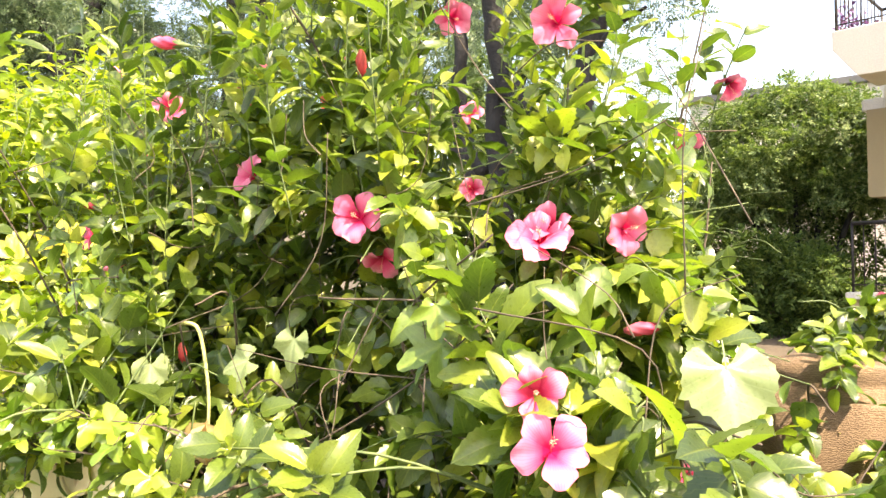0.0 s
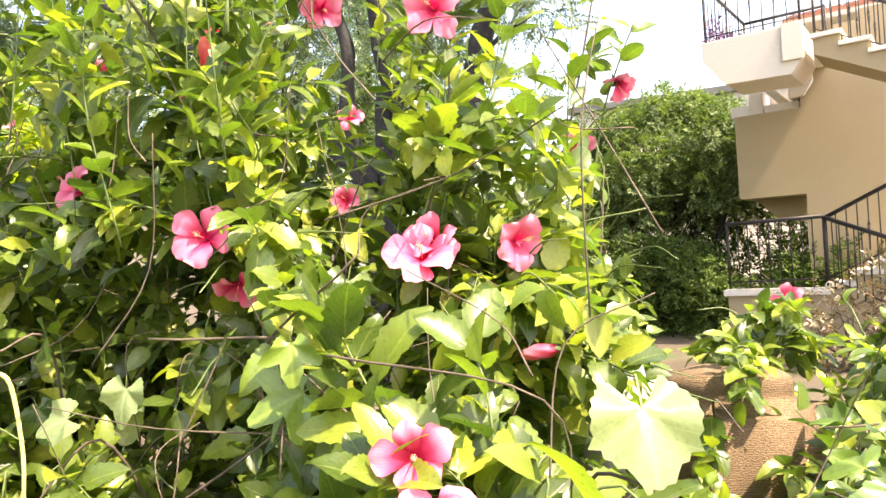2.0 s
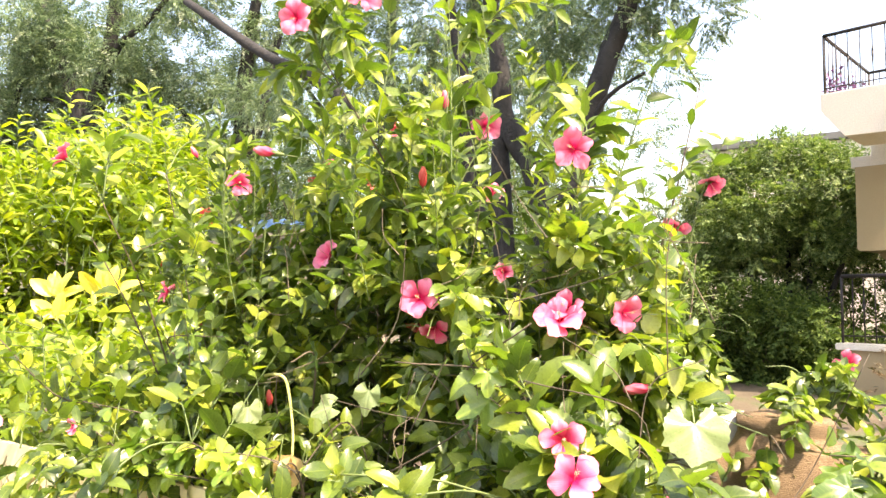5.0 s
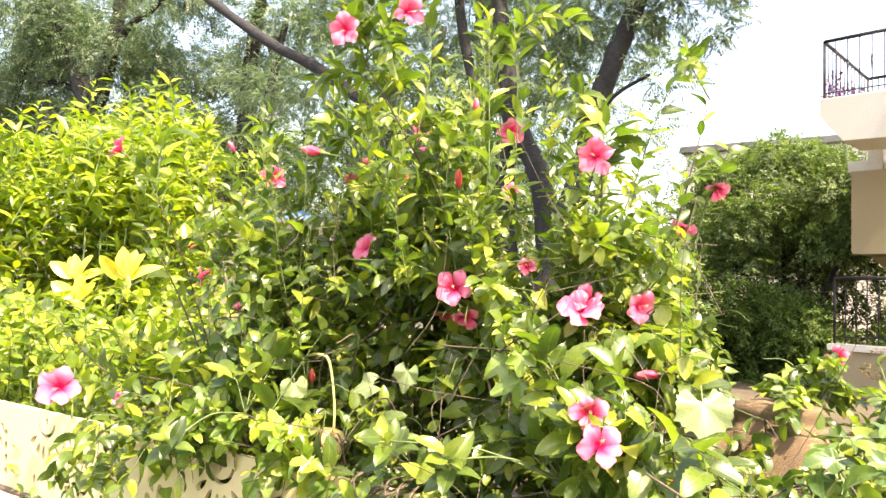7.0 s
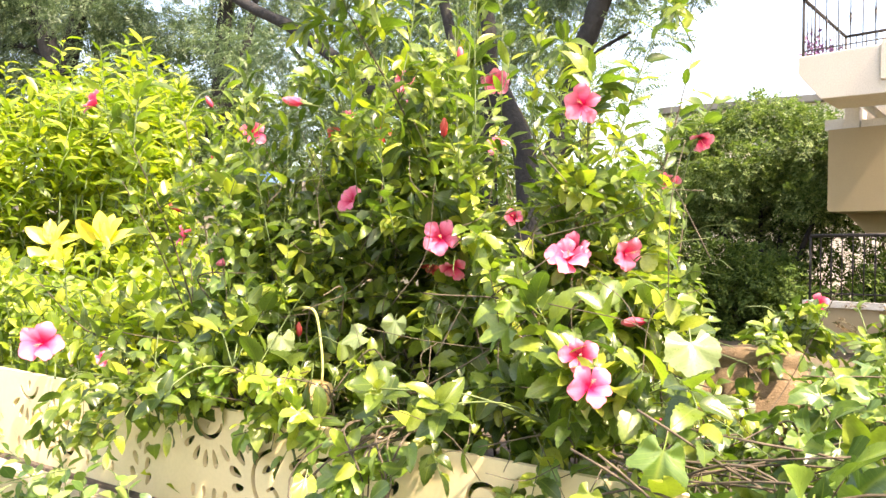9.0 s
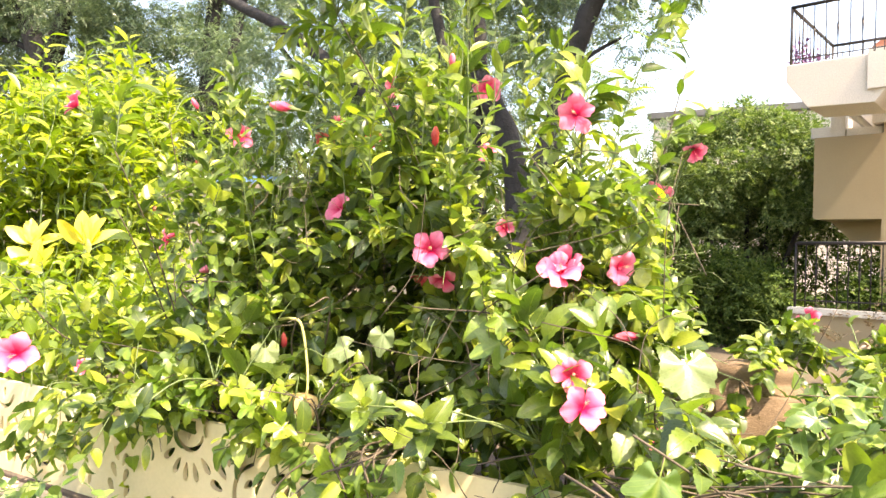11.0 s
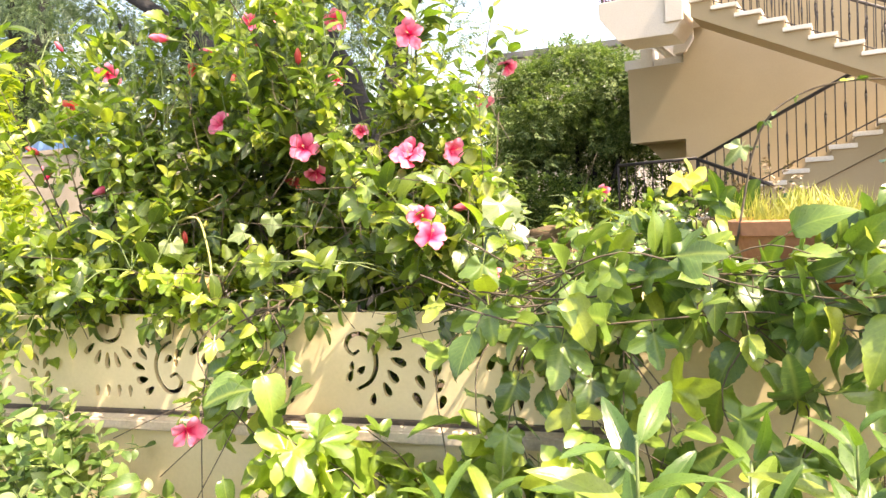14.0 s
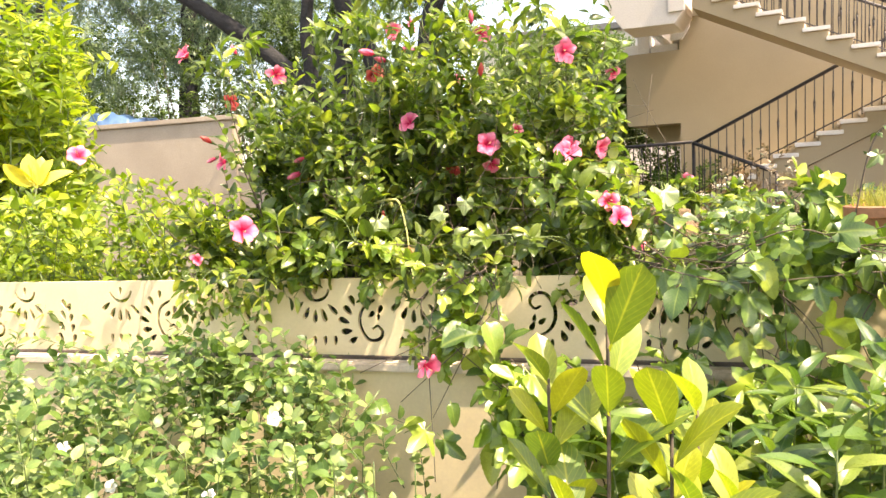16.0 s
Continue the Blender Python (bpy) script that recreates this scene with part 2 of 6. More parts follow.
def ground_material():
    m, n, l, p = material("yard ground")
    r = ramp(n, [(0.35, (0.07, 0.055, 0.035)), (0.55, (0.11, 0.085, 0.055)), (0.66, (0.05, 0.09, 0.025))])
    l.new(noise_node(n, l, 0.9, 8.0), r.inputs[0])
    f = ramp(n, [(0.3, (0.7, 0.7, 0.7)), (0.7, (1.15, 1.15, 1.15))])
    l.new(noise_node(n, l, 30.0, 4.0), f.inputs[0])
    l.new(mixed(n, l, "MULTIPLY", 1.0, r.outputs[0], f.outputs[0]), p.inputs["Base Color"])
    p.inputs["Roughness"].default_value = 0.95
    b = n.new("ShaderNodeBump")
    b.inputs["Strength"].default_value, b.inputs["Distance"].default_value = 0.8, 0.02
    l.new(noise_node(n, l, 18.0, 6.0), b.inputs["Height"])
    l.new(b.outputs[0], p.inputs["Normal"])
    return m


M_GROUND = ground_material()


# ---- shape helpers ----
rng = np.random.default_rng(7)


class Shape:
    """Gathers quads and triangles and turns them into one mesh."""

    def __init__(self):
        self.v, self.f, self.uv, self.n = [], [], [], 0

    def add(self, verts, faces, uvs=None, m=None):
        verts = np.asarray(verts, float)
        if m is not None:
            a = np.array(m)
            verts = verts @ a[:3, :3].T + a[:3, 3]
        self.v.append(verts)
        self.f.extend([tuple(i + self.n for i in f) for f in faces])
        self.uv.append(np.zeros((len(verts), 2)) if uvs is None else np.asarray(uvs, float))
        self.n += len(verts)
        return self

    def mesh(self, name, mat, smooth=True):
        me = bpy.data.meshes.new(name)
        if self.n:
            me.from_pydata(np.concatenate(self.v).tolist(), [], self.f)
            idx = np.zeros(len(me.loops), np.int32)
            me.loops.foreach_get("vertex_index", idx)
            lay = me.uv_layers.new(name="UVMap")
            lay.data.foreach_set("uv", np.concatenate(self.uv)[idx].astype(np.float32).ravel())
            if smooth:
                me.polygons.foreach_set("use_smooth", np.ones(len(me.polygons), bool))
        me.materials.append(mat)
        me.update()
        return me


def stands(ob):
    """Where an object stands in the world."""
    return (stands(ob.parent) if ob.parent else Matrix.Identity(4)) @ ob.matrix_basis


def part(name, shape, mat, parent=None, label="", kind="", smooth=True, at=None):
    """Links a shape, a mesh or a bmesh as ONE object, under a thing or a part."""
    if isinstance(shape, Shape):
        me = shape.mesh(name, mat, smooth)
    elif isinstance(shape, bmesh.types.BMesh):
        me = bpy.data.meshes.new(name)
        shape.to_mesh(me)
        shape.free()
        me.materials.append(mat)
    else:
        me = shape
    ob = new(name, me)
    m = at if at is not None else Matrix.Identity(4)
    if parent:
        ob.parent = parent
        m = stands(parent).inverted() @ m
    ob.matrix_basis = m
    return tagged(ob, label, kind=kind)


def thing(name, label, category, at=(0, 0, 0), group="", kind=""):
    ob = new(name)
    ob.location = at
    ob.empty_display_size = 0.1
    return tagged(ob, label, category, group, kind)


def box_bm(bm, lo, hi, bevel=0.0):
    r = bmesh.ops.create_cube(bm, size=1.0)
    c = [(a + b) / 2 for a, b in zip(lo, hi)]
    s = [b - a for a, b in zip(lo, hi)]
    bmesh.ops.transform(bm, matrix=Matrix.Translation(c) @ Matrix.Diagonal((*s, 1)), verts=r["verts"])
    if bevel:
        es = list({e for v in r["verts"] for e in v.link_edges})
        bmesh.ops.bevel(bm, geom=es, offset=bevel, segments=2, affect="EDGES")


def box(lo, hi, bevel=0.006):
    bm = bmesh.new()
    box_bm(bm, lo, hi, bevel)
    return bm


def prism(outline, y0, y1, bevel=0.0):
    """An outline in x and z, carried from y0 to y1."""
    bm = bmesh.new()
    front = [bm.verts.new((x, y0, z)) for x, z in outline]
    f = bm.faces.new(front)
    r = bmesh.ops.extrude_face_region(bm, geom=[f])
    bmesh.ops.translate(bm, vec=(0, y1 - y0, 0), verts=[g for g in r["geom"] if isinstance(g, bmesh.types.BMVert)])
    bmesh.ops.recalc_face_normals(bm, faces=bm.faces)
    if bevel:
        bmesh.ops.bevel(bm, geom=list(bm.edges), offset=bevel, segments=1, affect="EDGES")
    return bm


def smooth_path(pts, steps=5):
    """Points on a soft curve through pts."""
    p = [Vector(q) for q in pts]
    p = [p[0] * 2 - p[1]] + p + [p[-1] * 2 - p[-2]]
    out = []
    for i in range(1, len(p) - 2):
        for s in range(steps):
            t = s / steps
            a, b, c, d = p[i - 1:i + 3]
            out.append(0.5 * (2 * b + (c - a) * t + (2 * a - 5 * b + 4 * c - d) * t * t + (3 * b - a - 3 * c + d) * t ** 3))
    return out + [p[-2]]


def tube(shape, pts, r0, r1, sides=6, rough=0.0):
    pts = [Vector(p) for p in pts]
    n, verts, uvs = len(pts), [], []
    side = Vector((1, 0.13, 0.07))
    for i, p in enumerate(pts):
        d = (pts[min(i + 1, n - 1)] - pts[max(i - 1, 0)]).normalized()
        side = (side - d * side.dot(d)).normalized()
        up = d.cross(side)
        r = r0 + (r1 - r0) * i / max(1, n - 1)
        for k in range(sides):
            a = 2 * math.pi * k / sides
            q = r * (1 + (rough * noise.noise(p * 3 + Vector((k * 1.7, 0, 0))) if rough else 0))
            verts.append(p + (side * math.cos(a) + up * math.sin(a)) * q)
            uvs.append((k / sides, i / n))
    faces = [(i * sides + k, i * sides + (k + 1) % sides, (i + 1) * sides + (k + 1) % sides, (i + 1) * sides + k) for i in range(n - 1) for k in range(sides)]
    faces.append(tuple(range(sides))[::-1])
    faces.append(tuple((n - 1) * sides + k for k in range(sides)))
    shape.add([tuple(v) for v in verts], faces, uvs)


def leaf(length, width, rows=6, cols=2, peak=0.4, tip=1.0, fold=0.25, droop=0.25, teeth=0.0, wave=0.0, stalk=0.12, seed=0):
    """A leaf that grows along +y from the origin, its upper face to +z: verts, faces, uvs."""
    g = np.random.default_rng(seed)
    vs, uv, fs = [], [], []
    xs = np.linspace(-1, 1, 2 * cols - 1 if cols > 1 else 3)
    ph = g.uniform(0, 6.28)
    for i in range(rows + 1):
        t = i / rows
        k = math.log(0.5) / math.log(peak)
        w = max(0.0, math.sin(math.pi * t ** k)) ** (0.62 * tip)
        if i == 0:
            w = 0.06
        if i == rows:
            w = 0.03
        if teeth and 0.22 * rows < i < rows:
            w *= 1 + teeth * (1 if i % 2 else -1)
        for x in xs:
            px = x * w * width / 2
            py = t * length
            pz = abs(x) * w * width / 2 * fold - droop * length * t * t
            pz += wave * width * math.sin(5 * t + ph + 1.5 * x) * abs(x)
            vs.append((px, py + stalk * length, pz))
            uv.append((0.5 + x / 2, t))
    c = len(xs)
    for i in range(rows):
        for j in range(c - 1):
            a = i * c + j
            fs.append((a, a + 1, a + c + 1, a + c))
    n = len(vs)
    s = width * 0.02 + 0.0006
    vs += [(-s, 0, 0), (s, 0, 0), (s, stalk * length, 0.0), (-s, stalk * length, 0.0)]
    uv += [(0.5, 0)] * 4
    fs.append((n, n + 1, n + 2, n + 3))
    return np.array(vs), fs, np.array(uv)


def lobed_leaf(size, reach=0.8, depth=0.5, droop=0.2, seed=0):
    """A leaf with three pointed, finely toothed lobes, such as climbers have."""
    g = np.random.default_rng(seed)
    n = 41
    ang = np.linspace(-2.55, 2.55, n)
    skew = g.normal(0, 0.10, 3)
    keel = g.uniform(0.15, 0.55)
    p1 = g.uniform(0, 6.28)
    vs, uv, fs = [(0, 0.05 * size, 0)], [(0.5, 0.0)], []
    for ring in (0.4, 0.75, 1.0):
        for i, a in enumerate(ang):
            r = (0.66 - 0.34 * depth) * (1 - 0.22 * (abs(a) / 2.55) ** 2)
            for ax, ln, w in ((skew[0], 1.0, 0.80), (1.02 + skew[1], reach, 0.70), (-1.02 + skew[2], reach, 0.70)):
                r = max(r, ln * max(0.0, 1 - abs(a - ax) / w) ** 0.62)
            r *= size * ring * (1 + (0.028 * (1 if i % 2 else -1) if ring == 1.0 else 0))
            x, y = r * math.sin(a), r * math.cos(a)
            z = -droop * (x * x + y * y) / size + keel * abs(x) * ring + 0.085 * size * ring * math.sin(4 * a + p1)
            vs.append((x, y + 0.12 * size, z))
            uv.append((0.5 + x / size / 1.7, max(0, y / size)))
    for i in range(n - 1):
        fs.append((0, 2 + i, 1 + i))
        for k in (0, 1):
            a = 1 + k * n + i
            fs.append((a, a + 1, a + n + 1, a + n))
    k = len(vs)
    vs += [(-0.0012, -0.3 * size, 0.01), (0.0012, -0.3 * size, 0.01), (0.0012, 0.1 * size, 0), (-0.0012, 0.1 * size, 0)]
    uv += [(0.5, 0)] * 4
    fs.append((k, k + 1, k + 2, k + 3))
    return np.array(vs), fs, np.array(uv)


def aim(origin, forward, up=(0, 0, 1), roll=0.0, scale=1.0):
    """A pose that lays +y along forward and +z as near to up as it can."""
    f = Vector(forward).normalized()
    u = Vector(up)
    x = f.cross(u)
    if x.length < 1e-4:
        x = f.cross(Vector((1, 0, 0)))
    x.normalize()
    z = x.cross(f)
    m = Matrix((x, f, z)).transposed().to_4x4()
    return Matrix.Translation(origin) @ m @ Matrix.Rotation(roll, 4, "Y") @ Matrix.Scale(scale, 4)


FACES = []


class Foliage:
    """Leaves of one plant: the nearest as objects of their own, the rest joined."""

    def __init__(self, templates, mat, parent, near=None, limit=300, name="leaf", label="", pick=None, keep=None):
        self.pick, self.keep = pick, keep
        self.t, self.mat, self.parent, self.near, self.limit = templates, mat, parent, near, limit
        self.rest, self.single, self.name, self.label = Shape(), [], name, label

    def put(self, m):
        if self.keep and not self.keep(m.translation):
            return
        tip = m @ Vector((0, 0.06, 0))
        for q in (m.translation, tip):
            for c, d in FACES:
                v = q - c
                if v.length_squared < 0.36:
                    t = v.dot(d)
                    if -0.005 < t < 0.55 and (v - d * t).length < 0.055 + 0.03 * t:
                        return
        p = m.translation
        k = self.pick(p) if self.pick else int(rng.integers(len(self.t)))
        if self.near and len(self.single) < self.limit and self.near(p):
            self.single.append((k, m))
        else:
            self.rest.add(*self.t[k], m)

    def finish(self, rest_label):
        if self.rest.n:
            part("foliage", self.rest, self.mat, self.parent, rest_label, "stuff")
        meshes = [Shape().add(*t).mesh(self.name, self.mat) for t in self.t]
        for k, m in self.single:
            part(self.name, meshes[k], self.mat, self.parent, at=m)


def dirs(spread, base):
    """A random direction round base."""
    v = Vector(base) + Vector(rng.normal(0, spread, 3))
    return v.normalized()


def leafy_shoot(fol, pts, count, size=1.0, start=0.15, tilt=0.9, up=0.35, tipsize=0.75):
    """Leaves in a spiral along a twig, looser below and tighter at its end."""
    n = len(pts)
    ang = rng.uniform(0, 6.28)
    for i in range(count):
        t = start + (1 - start) * (i + 0.5) / count
        k = t * (n - 1)
        a, b = pts[int(k)], pts[min(int(k) + 1, n - 1)]
        p = a.lerp(b, k - int(k))
        d = (b - a).normalized() if (b - a).length > 1e-6 else Vector((0, 0, 1))
        ang += 2.4
        s = d.cross(Vector((0.3, 0.2, 1))).normalized()
        o = s * math.cos(ang) + d.cross(s) * math.sin(ang)
        f = (o * tilt + d * (0.35 + 0.5 * t) + Vector((0, 0, up * rng.uniform(-0.6, 1)))).normalized()
        nz = (Vector((0, -0.08, 1)) + SUN * 0.55 + Vector(rng.normal(0, 0.50, 3)))
        sc = size * rng.uniform(0.7, 1.2) * (1 - (1 - tipsize) * max(0, t - 0.6) / 0.4)
        fol.put(aim(p, f, nz, rng.normal(0, 0.3), sc))


# ---- ground and garden wall ----
def ground():
    bm = bmesh.new()
    bmesh.ops.create_grid(bm, x_segments=60, y_segments=60, size=1.0)
    for v in bm.verts:
        x, y = v.co.x, v.co.y
        v.co.x, v.co.y = 400 * x * abs(x) ** 1.5, 400 * y * abs(y) ** 1.5 + 4
        v.co.z = 0.03 * noise.noise(Vector((v.co.x * 0.7, v.co.y * 0.7, 0)))
    tagged(part("ground", bm, M_GROUND, kind="structure"), "bare brown garden soil with patches of grass", "ground")


ground()

WALL_Y, WALL_TOP, LEDGE_TOP, WALL_L, WALL_R = 1.115, 1.046, 0.742, -4.0, 0.77


def drop(cx, cy, ang, ln, wd):
    """A drop-shaped opening: points of its outline."""
    out = []
    for i in range(12):
        a = 2 * math.pi * i / 12
        x, y = math.cos(a) * ln * 0.60, math.sin(a) * wd * 0.68 * (0.72 + 0.28 * math.cos(a))
        out.append((cx + x * math.cos(ang) - y * math.sin(ang), cy + x * math.sin(ang) + y * math.cos(ang)))
    return out


def stroke(pts, w0, w1):
    """A slit along a line, narrowing to its ends."""
    l, r, n = [], [], len(pts)
    for i, p in enumerate(pts):
        a, b = pts[max(0, i - 1)], pts[min(n - 1, i + 1)]
        dx, dy = b[0] - a[0], b[1] - a[1]
        k = math.hypot(dx, dy) or 1
        t = i / (n - 1)
        w = 1.15 * (w0 + (w1 - w0) * t) * (0.35 + 0.65 * math.sin(math.pi * (0.12 + 0.76 * t)))
        l.append((p[0] - dy / k * w, p[1] + dx / k * w))
        r.append((p[0] + dy / k * w, p[1] - dx / k * w))
    return l + r[::-1]


def arc(cx, cy, r, a0, a1, n=14, grow=0.0):
    return [(cx + (r + grow * i / n) * math.cos(radians(a0 + (a1 - a0) * i / n)), cy + (r + grow * i / n) * math.sin(radians(a0 + (a1 - a0) * i / n))) for i in range(n + 1)]


def scroll_holes():
    """A curved slit that ends in a curl, with drops round its back; about its own centre."""
    line = smooth_path([(0.03, 0.070, 0), (-0.015, 0.043, 0), (-0.036, -0.002, 0), (-0.030, -0.052, 0), (0.0, -0.090, 0), (0.040, -0.086, 0), (0.055, -0.057, 0), (0.036, -0.034, 0), (0.014, -0.046, 0)], 4)
    h = [stroke([(p.x, p.y) for p in line], 0.0070, 0.0062)]
    for x, y, a, ln, wd in ((-0.020, 0.095, 75, 0.032, 0.020), (-0.064, 0.066, 110, 0.038, 0.024), (-0.084, 0.028, 130, 0.040, 0.026), (-0.104, -0.014, 160, 0.042, 0.026), (-0.094, -0.056, 190, 0.040, 0.026), (-0.068, -0.090, 215, 0.036, 0.022), (0.048, 0.030, 60, 0.034, 0.020), (0.012, 0.012, 40, 0.030, 0.020), (0.040, 0.000, 80, 0.024, 0.016)):
        h.append(drop(x, y, radians(a), ln, wd))
    return h


def motif_scroll(cx, flip):
    """The scroll upright (1), or turned upside down (-1)."""
    return [[(cx + flip * x, 0.150 + flip * y) for x, y in p] for p in scroll_holes()]


def motif_spray(cx):
    """Two leaning columns of drops."""
    h = []
    for i in range(4):
        h.append(drop(cx - 0.040 + 0.012 * i, 0.055 + 0.050 * i, radians(115), 0.040, 0.024))
        h.append(drop(cx + 0.030 - 0.004 * i, 0.050 + 0.046 * i, radians(65), 0.038, 0.022))
    return h


def motif_eye(cx):
    """A cup-shaped slit under the top edge with a fan of drops below it."""
    h = [stroke(arc(0, 0.272, 0.055, 195, 350, 12), 0.006, 0.006), drop(0.0, 0.262, radians(80), 0.034, 0.016)]
    for a in (218, 242, 264, 286, 312):
        h.append(drop(0.100 * math.cos(radians(a)), 0.262 + 0.108 * math.sin(radians(a)), radians(a), 0.046, 0.021))
    for x in (-0.062, -0.018, 0.026, 0.07):
        h.append(drop(x, 0.056, radians(85), 0.034, 0.017))
    return [[(cx + x, y) for x, y in p] for p in h]


def inside(p, loop):
    c = False
    for (x0, y0), (x1, y1) in zip(loop, loop[1:] + loop[:1]):
        if (y0 > p[1]) != (y1 > p[1]) and p[0] < (x1 - x0) * (p[1] - y0) / (y1 - y0) + x0:
            c = not c
    return c


def pierced(name, width, height, thick, holes):
    """A slab with openings cut right through it, as a mesh."""
    bm = bmesh.new()
    rim = [(width * k / 12, 0) for k in range(12)] + [(width, height * k / 4) for k in range(4)] + [(width - width * k / 12, height) for k in range(12)] + [(0, height - height * k / 4) for k in range(4)]
    for loop in [rim] + holes:
        vs = [bm.verts.new((x, y, -thick / 2)) for x, y in loop]
        for k in range(len(vs)):
            bm.edges.new((vs[k], vs[(k + 1) % len(vs)]))
    bmesh.ops.triangle_fill(bm, use_beauty=True, use_dissolve=False, edges=list(bm.edges))
    bad = [f for f in bm.faces if any(inside(f.calc_center_median(), h) for h in holes)]
    bmesh.ops.delete(bm, geom=bad, context="FACES_ONLY")
    r = bmesh.ops.extrude_face_region(bm, geom=list(bm.faces))
    bmesh.ops.translate(bm, vec=(0, 0, thick), verts=[g for g in r["geom"] if isinstance(g, bmesh.types.BMVert)])
    bmesh.ops.recalc_face_normals(bm, faces=bm.faces)
    me = bpy.data.meshes.new(name)
    bm.to_mesh(me)
    bm.free()
    me.materials.append(M_WALL)
    return me


def garden_wall():
    w = thing("garden_wall", "cream-painted low garden wall with pierced scrollwork panels", "wall", (-1.0, WALL_Y, 0), kind="structure")
    # lower wall, weathered ledge and plain end pier
    part("wall_base", box((WALL_L, WALL_Y - 0.03, -0.1), (WALL_R, WALL_Y + 0.10, 0.695), 0.004), M_WALL, w)
    part("ledge", box((WALL_L, WALL_Y - 0.055, 0.695), (WALL_R, WALL_Y + 0.12, LEDGE_TOP - 0.011), 0.006), M_COPING, w, "weathered ledge with black stains")
    part("bed_joint", box((WALL_L, WALL_Y - 0.008, LEDGE_TOP - 0.011), (WALL_R, WALL_Y + 0.05, LEDGE_TOP), 0.002), M_JOINT, w, "black-stained mortar joint")
    h = WALL_TOP - LEDGE_TOP
    wide = 0.92
    scroll = pierced("panel", wide, h, 0.015, motif_eye(0.225) + motif_scroll(0.440, 1) + motif_eye(0.635) + motif_spray(0.850))
    hook = pierced("panel", wide, h, 0.015, motif_scroll(0.205, -1) + motif_spray(0.400) + motif_eye(0.625) + motif_scroll(0.825, 1))
    for i, (x, me) in enumerate(((-3.82, hook), (-2.90, scroll), (-1.98, scroll), (-1.06, scroll), (-0.14, hook))):
        part("panel", me, M_WALL, w, at=pose(x, WALL_Y + 0.0225, LEDGE_TOP, 90, 0, 0))
    part("pier", box((WALL_R, WALL_Y - 0.055, -0.1), (3.6, WALL_Y + 0.16, 1.075), 0.008), M_WALL, w, "plain cream-painted wall pier")


garden_wall()


def raised_bed():
    bm = bmesh.new()
    bmesh.ops.create_grid(bm, x_segments=60, y_segments=24, size=1.0, matrix=Matrix.Translation((-0.2, 2.2, 0.70)) @ Matrix.Diagonal((3.8, 1.0, 1, 1)))
    for v in bm.verts:
        v.co.z += 0.05 * noise.noise(v.co * 3.0)
    r = bmesh.ops.extrude_face_region(bm, geom=list(bm.faces))
    for g in r["geom"]:
        if isinstance(g, bmesh.types.BMVert):
            g.co.z = -0.1
    bmesh.ops.recalc_face_normals(bm, faces=bm.faces)
    tagged(part("raised_bed", bm, M_BEDSOIL, kind="structure"), "raised bed of dark damp soil behind the wall", "soil bed")


raised_bed()


# ---- house with outside stairs ----
PURPLE = [leaf(0.07, 0.05, 3, 1, 0.45, 1, 0.2, 0.2, seed=i) for i in range(2)]
HOUSE = pose(1.2, 11.0, 0, 0, 0, -12)
# the lower flight stands behind the upper one and is built larger by the same share
MARK = Matrix.Translation((0.75, -0.70, 1.47))
LOWER = MARK @ Matrix.Scale(1.19, 4) @ MARK.inverted() @ HOUSE


def rail(a, b, height, parent, n, base=HOUSE):
    """A sloping or level railing from a to b: handrail, lower bar and upright bars."""
    a, b = Vector(a), Vector(b)
    up = Vector((0, 0, height))
    s = Shape()
    tube(s, [a + up, b + up], 0.026, 0.026, 8)
    part("handrail", s, M_IRON, parent, at=base)
    s = Shape()
    tube(s, [a + Vector((0, 0, 0.09)), b + Vector((0, 0, 0.09))], 0.010, 0.010, 6)
    part("lower_bar", s, M_IRON, parent, at=base)
    for i in range(n + 1):
        p = a.lerp(b, i / n)
        s = Shape()
        r = 0.018 if i in (0, n) else 0.008
        tube(s, [p, p + up * 0.5, p + up], r, r, 5)
        if i % 2 == 0 and 0 < i < n:
            tube(s, [p + up * 0.36, p + up * 0.42, p + up * 0.50, p + up * 0.58], 0.007, 0.017, 6)
            tube(s, [p + up * 0.58, p + up * 0.66], 0.017, 0.007, 6)
        part("baluster", s, M_IRON, parent, at=base)


def flight(x0, z0, steps, run, rise, y0, y1, thick, house, base=HOUSE):
    """A flight whose first nosing is at x0, z0; run and rise are signed."""
    pts = [(x0, z0)]
    x, z = x0, z0
    for i in range(steps):
        pts += [(x + run, z), (x + run, z + rise)]
        x, z = x + run, z + rise
    pts += [(x, z - thick), (x0, z0 - thick)]
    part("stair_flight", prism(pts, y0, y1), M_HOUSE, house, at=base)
    for i in range(steps):
        xa, za = x0 + i * run, z0 + i * rise
        lo, hi = min(xa, xa + run), max(xa, xa + run)
        part("tread", box((lo - 0.025, y0 - 0.05, za + 0.002), (hi + 0.025, y1, za + 0.062), 0.006), M_TREAD, house, at=base)


